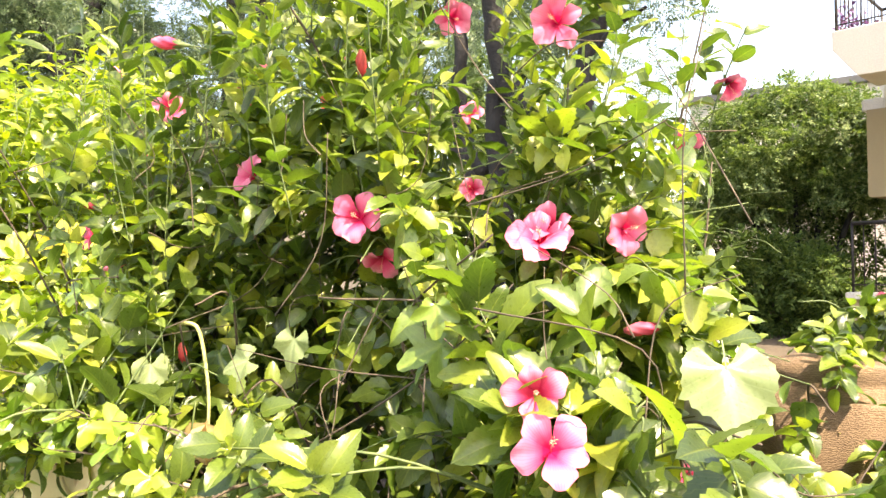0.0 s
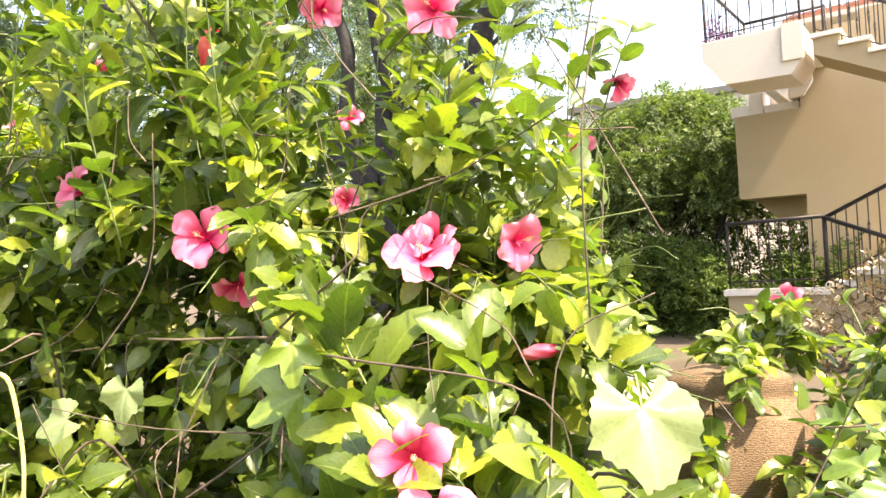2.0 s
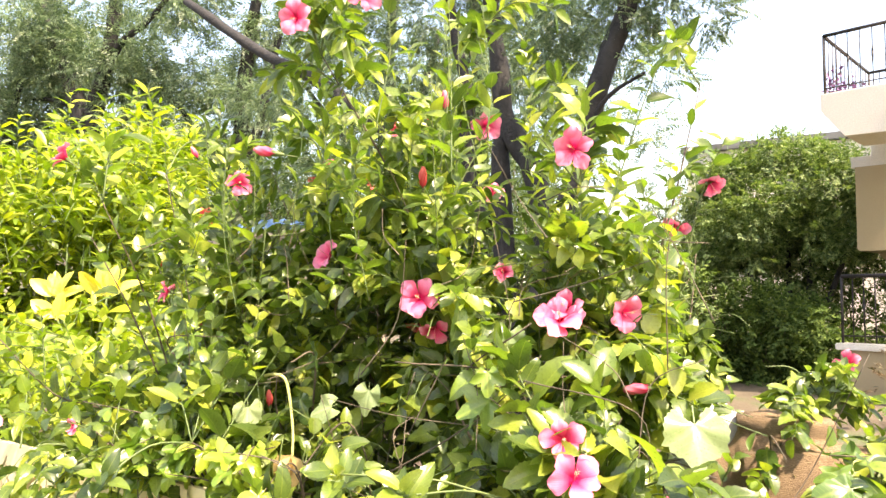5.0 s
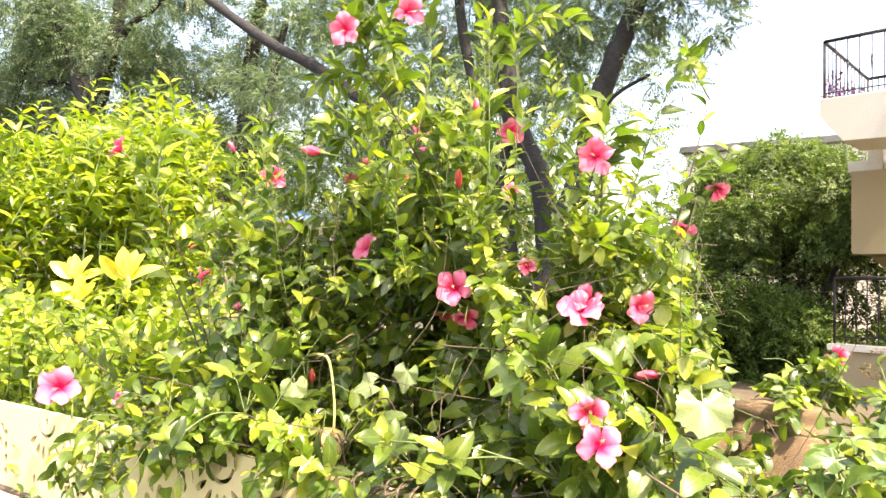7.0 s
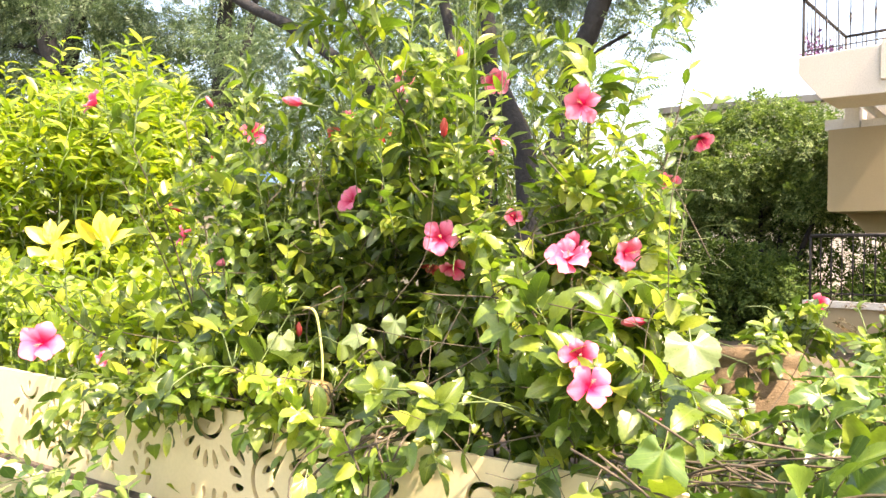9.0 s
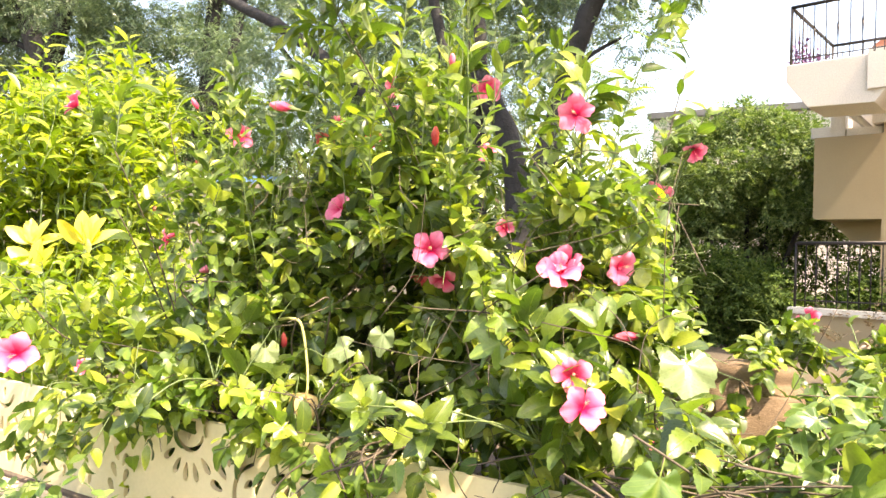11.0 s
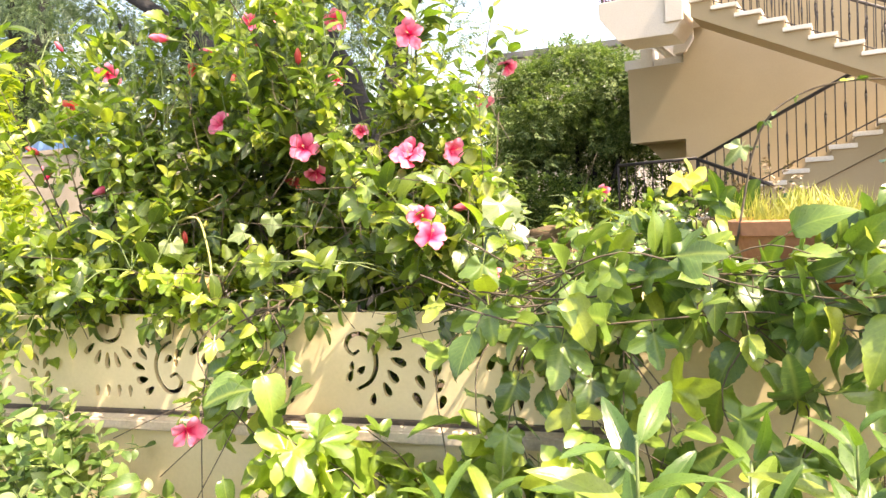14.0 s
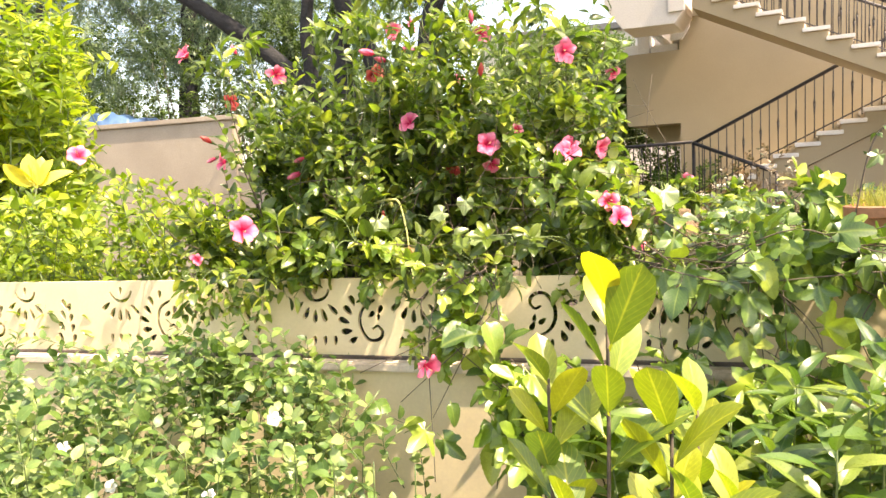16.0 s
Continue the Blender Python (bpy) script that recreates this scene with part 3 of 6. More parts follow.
def house():
    h = thing("house", "beige rendered house side with two outside stair flights", "house", (1.2, 11.0, 0))

    def add(name, bm, mat=M_HOUSE, label="", base=HOUSE):
        return part(name, bm, mat, h, label, at=base)

    # landing block with its haunch below
    add("landing_wall", box((-0.88, 0.15, 2.104), (-0.035, 2.0, 3.264), 0.003), base=LOWER)
    add("haunch", prism([(-0.83, 2.10), (-0.03, 2.10), (-0.03, 1.72), (-0.54, 1.79)], 0.75, 1.9), base=LOWER)
    # wall behind both flights, its top edge stepped like a third flight
    edge = [(-0.42, 3.615), (-0.42, 4.67)]
    for i in range(12):
        edge += [(0.10 + 0.36 * i, 4.67 + 0.16 * i), (0.10 + 0.36 * i, 4.83 + 0.16 * i)]
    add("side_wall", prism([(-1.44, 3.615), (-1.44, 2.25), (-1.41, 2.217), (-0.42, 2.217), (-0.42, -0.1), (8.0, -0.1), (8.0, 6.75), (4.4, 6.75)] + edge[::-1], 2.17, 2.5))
    # the upper flight falls towards the far end, the lower one rises behind it
    flight(0.12, 4.12, 15, 0.322, -0.163, 0.0, 0.92, 0.20, h)
    flight(0.30, 0.88, 19, 0.275, 0.140, -0.98, -0.02, 0.34, h, LOWER)
    part("stair_base", prism([(0.3, -0.1), (5.5, -0.1), (5.5, 3.17), (0.3, 0.53)], -0.93, -0.06), M_HOUSE, h, at=LOWER)
    add("balcony_corbel", prism([(-0.16, 3.80), (0.13, 3.80), (0.14, 3.60), (0.02, 3.42), (-0.16, 3.40)], -0.10, 0.3, 0.006), M_PALE, base=LOWER)
    # balcony slab that tapers downwards
    add("balcony_slab", prism([(-1.29, 4.37), (0.0, 4.37), (0.0, 3.90), (-0.15, 3.70), (-0.99, 3.72), (-1.29, 4.12)], -0.05, 0.90, 0.008), M_PALE)
    add("balcony_floor", box((-1.29, 0.90, 4.20), (0.0, 2.5, 4.37), 0.008), M_PALE)
    add("balcony_bracket", box((-0.24, -0.10, 3.88), (0.02, -0.04, 4.385), 0.008), M_PALE)
    add("recess_wall", box((-0.85, 0.7, 3.27), (-0.04, 0.85, 3.66), 0.004), M_PALE, base=LOWER)
    for x, w, z in ((-0.96, 0.26, 0.16), (-0.70, 0.18, 0.30), (-0.50, 0.44, 0.12)):
        add("recess_block", box((x, 0.05, 3.27), (x + w, 0.5, 3.27 + z), 0.01), M_TREAD, base=LOWER)
    s = Shape()
    tube(s, [(-0.46, 0.1, 3.62), (-0.22, 0.1, 3.36)], 0.05, 0.05, 4)
    add("recess_strut", s, M_TREAD, base=LOWER)
    r = thing("balcony_railing", "black iron balcony railing with slim bars", "railing", (0.5, 11.1, 4.37), "iron railings")
    rail((-1.25, 0.02, 4.37), (-0.02, 0.02, 4.37), 0.86, r, 8)
    rail((-1.25, 0.04, 4.37), (-1.25, 2.4, 4.37), 0.86, r, 12)
    rail((-1.25, 2.42, 4.37), (-0.02, 2.42, 4.37), 0.86, r, 8)
    r = thing("stair_railing", "black iron railing along the upper stair flight", "railing", (2.5, 10.7, 4.0), "iron railings")
    rail((0.14, 0.05, 4.17), (4.5, 0.05, 1.97), 0.78, r, 42)
    r = thing("stair_railing", "black iron railing along the far side of the stairs", "railing", (2.5, 11.8, 4.0), "iron railings")
    rail((0.14, 0.87, 4.17), (4.5, 0.87, 1.97), 0.85, r, 42)
    r = thing("stair_railing", "black iron railing along the lower stair flight", "railing", (2.5, 9.8, 1.5), "iron railings")
    rail((0.30, -0.96, 0.90), (4.4, -0.96, 2.93), 0.83, r, 36, LOWER)
    r = thing("landing_railing", "black iron railing round the lower landing", "railing", (0.6, 10.1, 0.8), "iron railings")
    rail((-0.85, -0.96, 0.88), (0.28, -0.96, 0.90), 0.85, r, 9, LOWER)
    r = thing("landing_railing", "black iron railing that falls towards the garden", "railing", (1.6, 9.5, 0.8), "iron railings")
    rail((0.30, -1.02, 0.90), (1.45, -1.9, 0.42), 0.83, r, 14, LOWER)
    part("landing_coping", box((-0.90, -1.12, 0.80), (0.32, -0.86, 0.88), 0.01), M_TREAD, h, at=LOWER)
    part("landing_parapet", box((-0.86, -1.06, -0.1), (0.30, -0.92, 0.80), 0.01), M_HOUSE, h, at=LOWER)
    # purple creeper on the balcony corner
    c = thing("balcony_creeper", "purple-leaved creeper on the balcony railing", "creeper", (0.0, 11.3, 4.37))
    sc = Shape()
    for i in range(240):
        v = rng.uniform(0.1, 2.2)
        p = HOUSE @ Vector((-1.25 + rng.normal(0, 0.05), v, 4.42 + rng.uniform(0, 0.55) * (0.4 + 0.6 * rng.random())))
        sc.add(*PURPLE[i % 2], aim(p, rng.normal(0, 1, 3), rng.normal(0, 1, 3), 0, rng.uniform(0.7, 1.2)))
    part("leaf_mass", sc, M_PURPLE, c, kind="stuff")
    # tiled canopy behind the balcony
    c = thing("tiled_canopy", "small sloping canopy of red clay tiles", "canopy", (1.2, 13.2, 5.2))
    for i in range(5):
        for j in range(9):
            part("tile", box((-0.75 + 0.22 * j, 2.9 + 0.15 * i, 5.22 + 0.06 * i), (-0.55 + 0.22 * j, 3.09 + 0.15 * i, 5.27 + 0.06 * i), 0.01), M_TILE, c, at=HOUSE)
    part("canopy_slab", box((-0.8, 2.85, 5.13), (1.3, 3.7, 5.22), 0.01), M_PALE, c, at=HOUSE)
    for x in (-0.6, 1.0):
        part("canopy_post", box((x, 3.2, -0.1), (x + 0.12, 3.32, 5.13), 0.01), M_PALE, c, at=HOUSE)


house()


def far_house():
    h = thing("far_house", "pale flat-roofed house behind the trees", "house", (-1.0, 22.0, 0))
    part("wall", box((-4.3, 21.0, -0.1), (6.0, 26.0, 5.55), 0.02), M_PALE, h)
    part("roof", box((-4.45, 20.85, 5.55), (6.1, 26.2, 5.75), 0.02), M_ROOF, h)
    for x in (-3.6, -1.8, 0.0):
        w = part("window", box((x, 20.95, 3.4), (x + 0.9, 21.0, 4.7), 0.01), M_ROOF, h)


far_house()


def boundary_wall():
    b = thing("boundary_wall", "weathered tan rendered boundary wall", "wall", (-6, 7.5, 0), kind="structure")
    part("wall", box((-16.0, 7.4, -0.1), (-5.0, 7.6, 2.36), 0.01), M_BGWALL, b)
    part("coping", box((-16.0, 7.36, 2.36), (-4.96, 7.64, 2.43), 0.01), M_BGWALL, b)
    part("wall", box((-5.0, 7.45, -0.1), (-3.9, 7.65, 1.70), 0.01), M_BGWALL, b)
    w = part("window", box((-4.62, 7.42, 1.30), (-4.18, 7.45, 1.62), 0.005), M_ROOF, b)
    for x in (-4.62, -4.40, -4.21):
        part("window_bar", box((x, 7.40, 1.30), (x + 0.03, 7.42, 1.62), 0.003), M_BGWALL, w)


boundary_wall()


def tarpaulin():
    t = thing("blue_tarpaulin", "crumpled blue tarpaulin draped over a stack behind the wall", "tarpaulin", (-7.9, 8.35, 0))
    bm = bmesh.new()
    bmesh.ops.create_grid(bm, x_segments=40, y_segments=20, size=1.0, matrix=Matrix.Translation((-7.9, 8.5, 2.68)) @ Matrix.Diagonal((0.95, 0.7, 1, 1)))
    for v in bm.verts:
        u, w = (v.co.x + 7.9) / 0.95, (v.co.y - 8.5) / 0.7
        edge = max(abs(u), abs(w))
        v.co.z -= 0.12 * abs(u) + 2.9 * max(0, edge - 0.80) ** 1.2 * 2.2
        v.co += Vector((0.06, 0.06, 0.10)) * noise.noise(v.co * 3.0) + Vector((0, 0, 0.04)) * noise.noise(v.co * 9.0)
    for f in bm.faces:
        f.smooth = True
    part("sheet", bm, M_TARP, t)
    part("stack", box((-8.6, 8.0, -0.05), (-7.2, 9.0, 2.42), 0.05), M_GREY, t, "grey cement blocks under the sheet")


tarpaulin()


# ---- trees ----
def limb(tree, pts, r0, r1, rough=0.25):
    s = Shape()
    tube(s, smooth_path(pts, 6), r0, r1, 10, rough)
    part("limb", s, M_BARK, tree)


def sprig(seed, n=9, length=0.24):
    """A feathered neem leaf: narrow leaflets on both sides of a stalk."""
    g = np.random.default_rng(seed)
    s = Shape()
    for i in range(n):
        t = (i + 0.6) / n
        for k in (-1, 1):
            y, ln = t * length, 0.065 * (1.1 - 0.5 * t) * g.uniform(0.85, 1.15)
            a = k * g.uniform(0.8, 1.15)
            z = -0.28 * length * t * t
            dx, dy = math.sin(a) * ln, math.cos(a) * ln
            w = 0.009
            s.add([(0, y, z), (dx * 0.45 - dy * w / ln, y + dy * 0.45 + dx * w / ln, z - 0.01), (dx, y + dy, z - 0.035), (dx * 0.45 + dy * w / ln, y + dy * 0.45 - dx * w / ln, z - 0.01)], [(0, 1, 2, 3)])
    return np.concatenate(s.v), s.f, np.concatenate(s.uv)


SPRIGS = [sprig(i) for i in range(4)]
FAR_SPRIGS = [sprig(i, 6, 0.22) for i in range(4)]


def crown(tree, clumps, per, templates, mat, label, scale=1.0, spread=0.42):
    s = Shape()
    for (x, y, z, r) in clumps:
        c = Vector((x, y, z))
        for i in range(int(per * r * r)):
            v = Vector(rng.normal(0, 1, 3)).normalized() * r * rng.uniform(0.25, 1.0) ** 0.6
            v.z *= 0.75
            f = (v.normalized() + Vector(rng.normal(0, 0.7, 3)) + Vector((0, 0, -0.15))).normalized()
            t = templates[int(rng.integers(len(templates)))]
            s.add(*t, aim(c + v, f, Vector((0, 0, 1)) + Vector(rng.normal(0, 0.4, 3)), 0, scale * rng.uniform(0.6, 1.1)))
    part("crown", s, mat, tree, label, "stuff")


def neem_trees():
    # the two stems behind the flowering bush
    t = thing("neem_tree", "tall neem tree with dark forked stems and feathery leaves", "tree", (-3.2, 8.0, 0), "neem trees")
    limb(t, [(-2.75, 8.0, -0.1), (-2.85, 8.0, 1.6), (-3.0, 8.0, 2.86), (-3.45, 8.0, 3.77), (-3.55, 8.0, 4.5), (-3.68, 8.0, 5.3), (-3.85, 8.1, 7.1), (-3.6, 8.2, 10.0)], 0.18, 0.08)
    limb(t, [(-3.52, 8.0, 3.6), (-3.55, 8.0, 3.1), (-3.42, 8.0, 1.5), (-3.2, 8.1, -0.1)], 0.11, 0.16)
    limb(t, [(-3.6, 8.0, -0.1), (-3.85, 8.0, 2.0), (-4.03, 8.0, 3.0), (-4.06, 8.0, 3.6), (-4.02, 8.0, 4.2), (-4.25, 8.0, 5.1), (-4.6, 8.0, 7.2)], 0.14, 0.06)
    limb(t, [(-3.7, 8.05, 2.45), (-4.4, 8.05, 3.05), (-5.0, 8.05, 3.55), (-5.85, 8.05, 4.15), (-6.96, 8.05, 4.92), (-8.19, 8.05, 5.58), (-10.2, 8.1, 6.9)], 0.13, 0.08)
    limb(t, [(-3.7, 8.0, 5.2), (-3.4, 8.0, 6.2), (-2.9, 8.1, 7.4)], 0.08, 0.04)
    crown(t, [(-3.8, 8.2, 6.2, 0.95), (-4.7, 8.4, 5.5, 0.8), (-2.95, 8.6, 5.8, 0.75), (-4.4, 8.7, 7.0, 1.3), (-2.8, 8.8, 7.5, 1.4), (-6.0, 8.0, 6.7, 1.1), (-5.2, 8.2, 4.7, 0.6), (-6.5, 8.6, 5.4, 0.8), (-2.7, 7.6, 4.7, 0.5), (-3.5, 9.0, 4.6, 0.6), (-5.9, 8.7, 4.2, 0.55), (-7.6, 8.8, 4.8, 0.7), (-8.8, 8.9, 5.0, 0.8), (-7.4, 9.2, 3.7, 0.55), (-8.6, 9.4, 3.6, 0.6), (-6.4, 9.6, 3.4, 0.5)], 560, SPRIGS, M_NEEM, "feathery grey-green leaves with gaps of sky")
    t = thing("neem_tree", "leaning dark-barked neem tree with drooping leaves", "tree", (-2.5, 7.0, 0), "neem trees")
    limb(t, [(-2.55, 7.0, -0.1), (-2.5, 7.0, 1.4), (-2.26, 7, 2.25), (-2.03, 7, 2.9), (-1.93, 7, 3.4), (-1.72, 7, 4.0), (-1.48, 7, 4.6), (-1.2, 7, 5.6), (-0.9, 7, 7.0)], 0.17, 0.07)
    limb(t, [(-1.98, 7.0, 3.2), (-1.7, 6.9, 3.55), (-1.3, 6.9, 3.75)], 0.035, 0.015)
    crown(t, [(-1.0, 7.0, 4.9, 0.55), (-0.75, 7.1, 4.3, 0.35), (-1.55, 7.3, 5.1, 0.6), (-0.5, 7.2, 5.6, 0.7), (-1.6, 7.2, 6.3, 0.9), (-1.1, 6.9, 3.75, 0.3), (-2.3, 7.3, 3.9, 0.4), (-1.35, 7.0, 4.55, 0.45), (-0.65, 7.1, 4.8, 0.42), (-1.75, 7.3, 4.4, 0.45), (-0.9, 7.2, 5.2, 0.55), (-2.25, 7.4, 4.8, 0.55), (-2.6, 7.5, 4.4, 0.45)], 620, SPRIGS, M_NEEM, "drooping feathery leaves against the sky")
    # trees farther back on the -x side
    t = thing("neem_tree", "large forked neem tree with a heavy dark trunk", "tree", (-16.7, 10.0, 0), "neem trees")
    limb(t, [(-16.6, 10, -0.1), (-16.6, 10, 3.0), (-16.75, 10, 5.2), (-17.2, 10, 6.5), (-18.3, 10, 8.1), (-19.2, 10, 10.2)], 0.36, 0.16)
    limb(t, [(-16.7, 10, 5.0), (-16.4, 10, 6.0), (-15.9, 10, 7.2), (-15.6, 10, 8.4), (-15.3, 10, 10.5)], 0.26, 0.13)
    limb(t, [(-16.0, 10, 7.0), (-15.2, 10, 7.7), (-14.2, 10, 8.0), (-12.8, 10, 8.8)], 0.10, 0.05)
    limb(t, [(-17.0, 10, 6.2), (-18.4, 10, 6.7), (-20.0, 10, 6.9)], 0.09, 0.04)
    cl = [(rng.uniform(-23.5, -10.5), rng.uniform(9.3, 12.0), rng.uniform(4.6, 10.5), rng.uniform(0.6, 1.1)) for i in range(40)]
    crown(t, cl, 150, FAR_SPRIGS, M_NEEM, "olive-green feathery leaves with gaps of sky", 2.0)
    for x, y, z, lean in ((-13.2, 11.5, 0, 0.6), (-10.0, 13.5, 0, 0.3), (-20.0, 13.0, 0, 0.2), (-23.5, 11.0, 0, 0.5), (-21.0, 9.6, 0, -0.3), (-17.5, 15.5, 0, 0.4), (-8.2, 16.0, 0, -0.2)):
        t = thing("neem_tree", "distant neem tree with a forked trunk", "tree", (x, y, z), "neem trees")
        limb(t, [(x, y, -0.1), (x + lean * 0.3, y, 3.0), (x + lean, y, 5.0), (x + lean * 1.4, y, 7.5), (x + lean * 2.5, y, 10)], 0.30, 0.10)
        limb(t, [(x + lean * 0.4, y, 3.6), (x + lean * 0.4 + 1.0, y, 5.4), (x + 1.9, y, 7.6)], 0.16, 0.07)
        limb(t, [(x + lean * 0.4, y, 4.2), (x + lean * 0.4 - 1.3, y, 5.6), (x - 2.4, y, 7.0)], 0.12, 0.05)
        cl = [(x + rng.normal(0, 1.9), y + rng.normal(0, 1.0), rng.uniform(2.6, 9.5), rng.uniform(0.55, 1.1)) for i in range(30)]
        crown(t, cl, 190, FAR_SPRIGS, M_NEEM, "feathery leaves with gaps of sky", 2.1)


neem_trees()

SPRAY = []
for k in range(3):
    sp = Shape()
    for i in range(11):
        sp.add([(0, 0, 0), (0.019, 0.035, 0.006), (0, 0.082, -0.012), (-0.019, 0.035, 0.006), (0, 0.038, -0.003)], [(0, 1, 4), (1, 2, 4), (2, 3, 4), (3, 0, 4)], [(0.5, 0), (1, 0.5), (0.5, 1), (0, 0.5), (0.5, 0.5)], aim((rng.normal(0, 0.02), 0.021 * i, rng.normal(0, 0.012)), (math.sin(i * 2.4), 0.7, 0.3 * math.cos(i * 2.4)), (rng.normal(0, 0.3), 0, 1)))
    SPRAY.append((np.concatenate(sp.v), sp.f, np.concatenate(sp.uv)))


def round_tree():
    t = thing("round_tree", "dense round dark-green tree beside the house", "tree", (-0.35, 12.4, 0))
    for dx, dy, top in ((-0.5, 0.0, 2.3), (0.15, 0.2, 2.6), (0.45, -0.1, 2.2), (-0.1, 0.3, 2.8)):
        limb(t, [(-0.6 + dx * 0.3, 12.4, -0.1), (-0.6 + dx * 0.7, 12.4 + dy, 0.9), (-0.6 + dx * 1.2, 12.4 + dy, 1.6), (-0.6 + dx * 1.7, 12.4 + dy * 2, top)], 0.07, 0.03)
    cl = []
    for i in range(120):
        v = Vector(rng.normal(0, 1, 3)).normalized()
        if v.z > -0.45:
            cl.append((-0.80 + 1.35 * v.x, 12.6 + 1.1 * v.y, 2.62 + (1.22 + 0.12 * v.x) * v.z, rng.uniform(0.26, 0.48)))
    for i in range(30):
        v = Vector(rng.normal(0, 0.42, 3))
        cl.append((-0.85 + 1.1 * v.x, 12.8 + 0.9 * v.y, 2.45 + v.z, rng.uniform(0.4, 0.55)))
    crown(t, cl, 430, SPRAY, M_DARKTREE, "dense small glossy leaves", 0.85)
    set_back(t)


def set_back(ob):
    """Moves a plant behind the house block and enlarges it by the same share."""
    ob.location = MARK @ (1.22 * (MARK.inverted() @ ob.location))
    ob.scale = (1.22, 1.22, 1.22)


def understorey(name, label, spots, mat, n):
    b = thing(name, label, "shrub", (spots[0][0], spots[0][1], 0))
    cl, s = [], Shape()
    for x, y, r, top in spots:
        for k in range(3):
            tube(s, [(x + 0.1 * k, y, -0.05), (x + rng.normal(0, 0.2), y, top * 0.5), (x + rng.normal(0, 0.3), y, top * 0.85)], 0.02, 0.006, 5)
        z = 0.15
        while z < top:
            cl.append((x + rng.normal(0, 0.25), y + rng.normal(0, 0.25), z, r * rng.uniform(0.8, 1.2)))
            z += r * 0.75
    part("stem_mass", s, M_TWIG, b, kind="stuff")
    crown(b, cl, n, SPRAY, mat, "")
    return b


round_tree()
set_back(understorey("understorey_shrub", "shaded green shrubs under the round tree", [(-3.4 + 0.5 * i, 13.4 + 0.2 * (i % 2), 0.5, 2.7 + 0.25 * math.sin(2.3 * i)) for i in range(15)], M_YARD, 260))
set_back(understorey("yard_shrub", "yellow-green shrub row beside the landing", [(-2.7 + 0.42 * i, 10.6 + 0.15 * (i % 3), 0.40, max(1.25, 2.25 - 0.17 * i) + 0.15 * math.sin(3.1 * i)) for i in range(11)], M_YARD, 620))
understorey("back_shrub", "dark green shrubs under the neem trees", [(-3.6 + 0.5 * i, 8.6 + 0.3 * (i % 2), 0.5, 2.2 + 0.3 * math.sin(1.7 * i)) for i in range(4)], M_DARKTREE, 300)
understorey("back_shrub", "tall dark shrubs behind the boundary wall", [(-11.5 + 0.8 * i, 10.2 + 0.4 * (i % 3), 0.62, 4.0 + 0.7 * math.sin(1.9 * i)) for i in range(10)], M_YARD, 150)


# ---- flowering bush ----
HIB = [leaf(0.070, 0.043, 11, 2, 0.38, 1.05, f, d, 0.08, w, seed=i) for i, (f, d, w) in enumerate(((0.15, 0.12, 0.12), (0.45, 0.25, 0.06), (0.3, 0.5, 0.10), (0.6, 0.05, 0.05)))] + [leaf(0.086, 0.050, 13, 2, 0.36, 1.05, 0.35, 0.3, 0.08, 0.10, seed=9)]
HIB += [leaf(0.082, 0.029, 9, 2, 0.43, 1.05, 0.45, d, 0.06, 0.06, seed=20 + i) for i, d in enumerate((0.05, 0.2, 0.35))]


def petal_shape(length, width, cup, seed):
    g = np.random.default_rng(seed)
    vs, uv, fs = [], [], []
    rows, cols = 7, 7
    p1, p2 = g.uniform(0, 6.28, 2)
    for i in range(rows + 1):
        t = i / rows
        w = (0.16 + 0.84 * math.sin(min(1.0, t * 1.12) * math.pi * 0.5) ** 1.5) * (1 - 0.42 * max(0, (t - 0.72) / 0.28) ** 2)
        for j in range(cols):
            x = -1 + 2 * j / (cols - 1)
            end = t - 0.16 * t * abs(x) ** 2.2
            r = length * end
            z = cup * length * math.sin(end * 1.9) - 0.30 * length * max(0, end - 0.5) ** 1.5
            z += 0.055 * length * end * math.sin(6 * x + p1 + 3 * end) + 0.05 * length * abs(x) * end
            vs.append((x * w * width / 2, r, z + 0.02 * length * x))
            uv.append((0.5 + x / 2, end))
    for i in range(rows):
        for j in range(cols - 1):
            a = i * cols + j
            fs.append((a, a + 1, a + cols + 1, a + cols))
    return Shape().add(vs, fs, uv)


PETALS = {}
for tag, mat in (("open", M_PETAL), ("deep", M_PETAL_RED), ("wilt", M_WILT), ("white", M_WHITE)):
    PETALS[tag] = [petal_shape(0.059 - 0.002 * (k % 3), 0.048 + 0.003 * (k % 4), 0.30 + 0.08 * k, k).mesh("petal", mat) for k in range(6)]


def stamen_mesh():
    s = Shape()
    tube(s, [(0, 0, 0.0), (0.001, 0.0, 0.02), (0.003, -0.002, 0.042), (0.006, -0.004, 0.056)], 0.0012, 0.0007, 6)
    return s.mesh("stamen", M_STYLE)


def anther_mesh():
    s = Shape()
    for i in range(16):
        a, t = i * 2.4, 0.66 + 0.34 * i / 16
        c = Vector((0.006 * t * t, -0.004 * t * t, 0.058 * t))
        e = c + Vector((math.cos(a) * 0.003, math.sin(a) * 0.003, 0.0015))
        tube(s, [c, e, e + Vector((math.cos(a) * 0.0016, math.sin(a) * 0.0016, 0.0006))], 0.0003, 0.0006, 4)
    return s.mesh("pollen_tip", M_ANTHER)


STAMEN, ANTHERS = stamen_mesh(), anther_mesh()


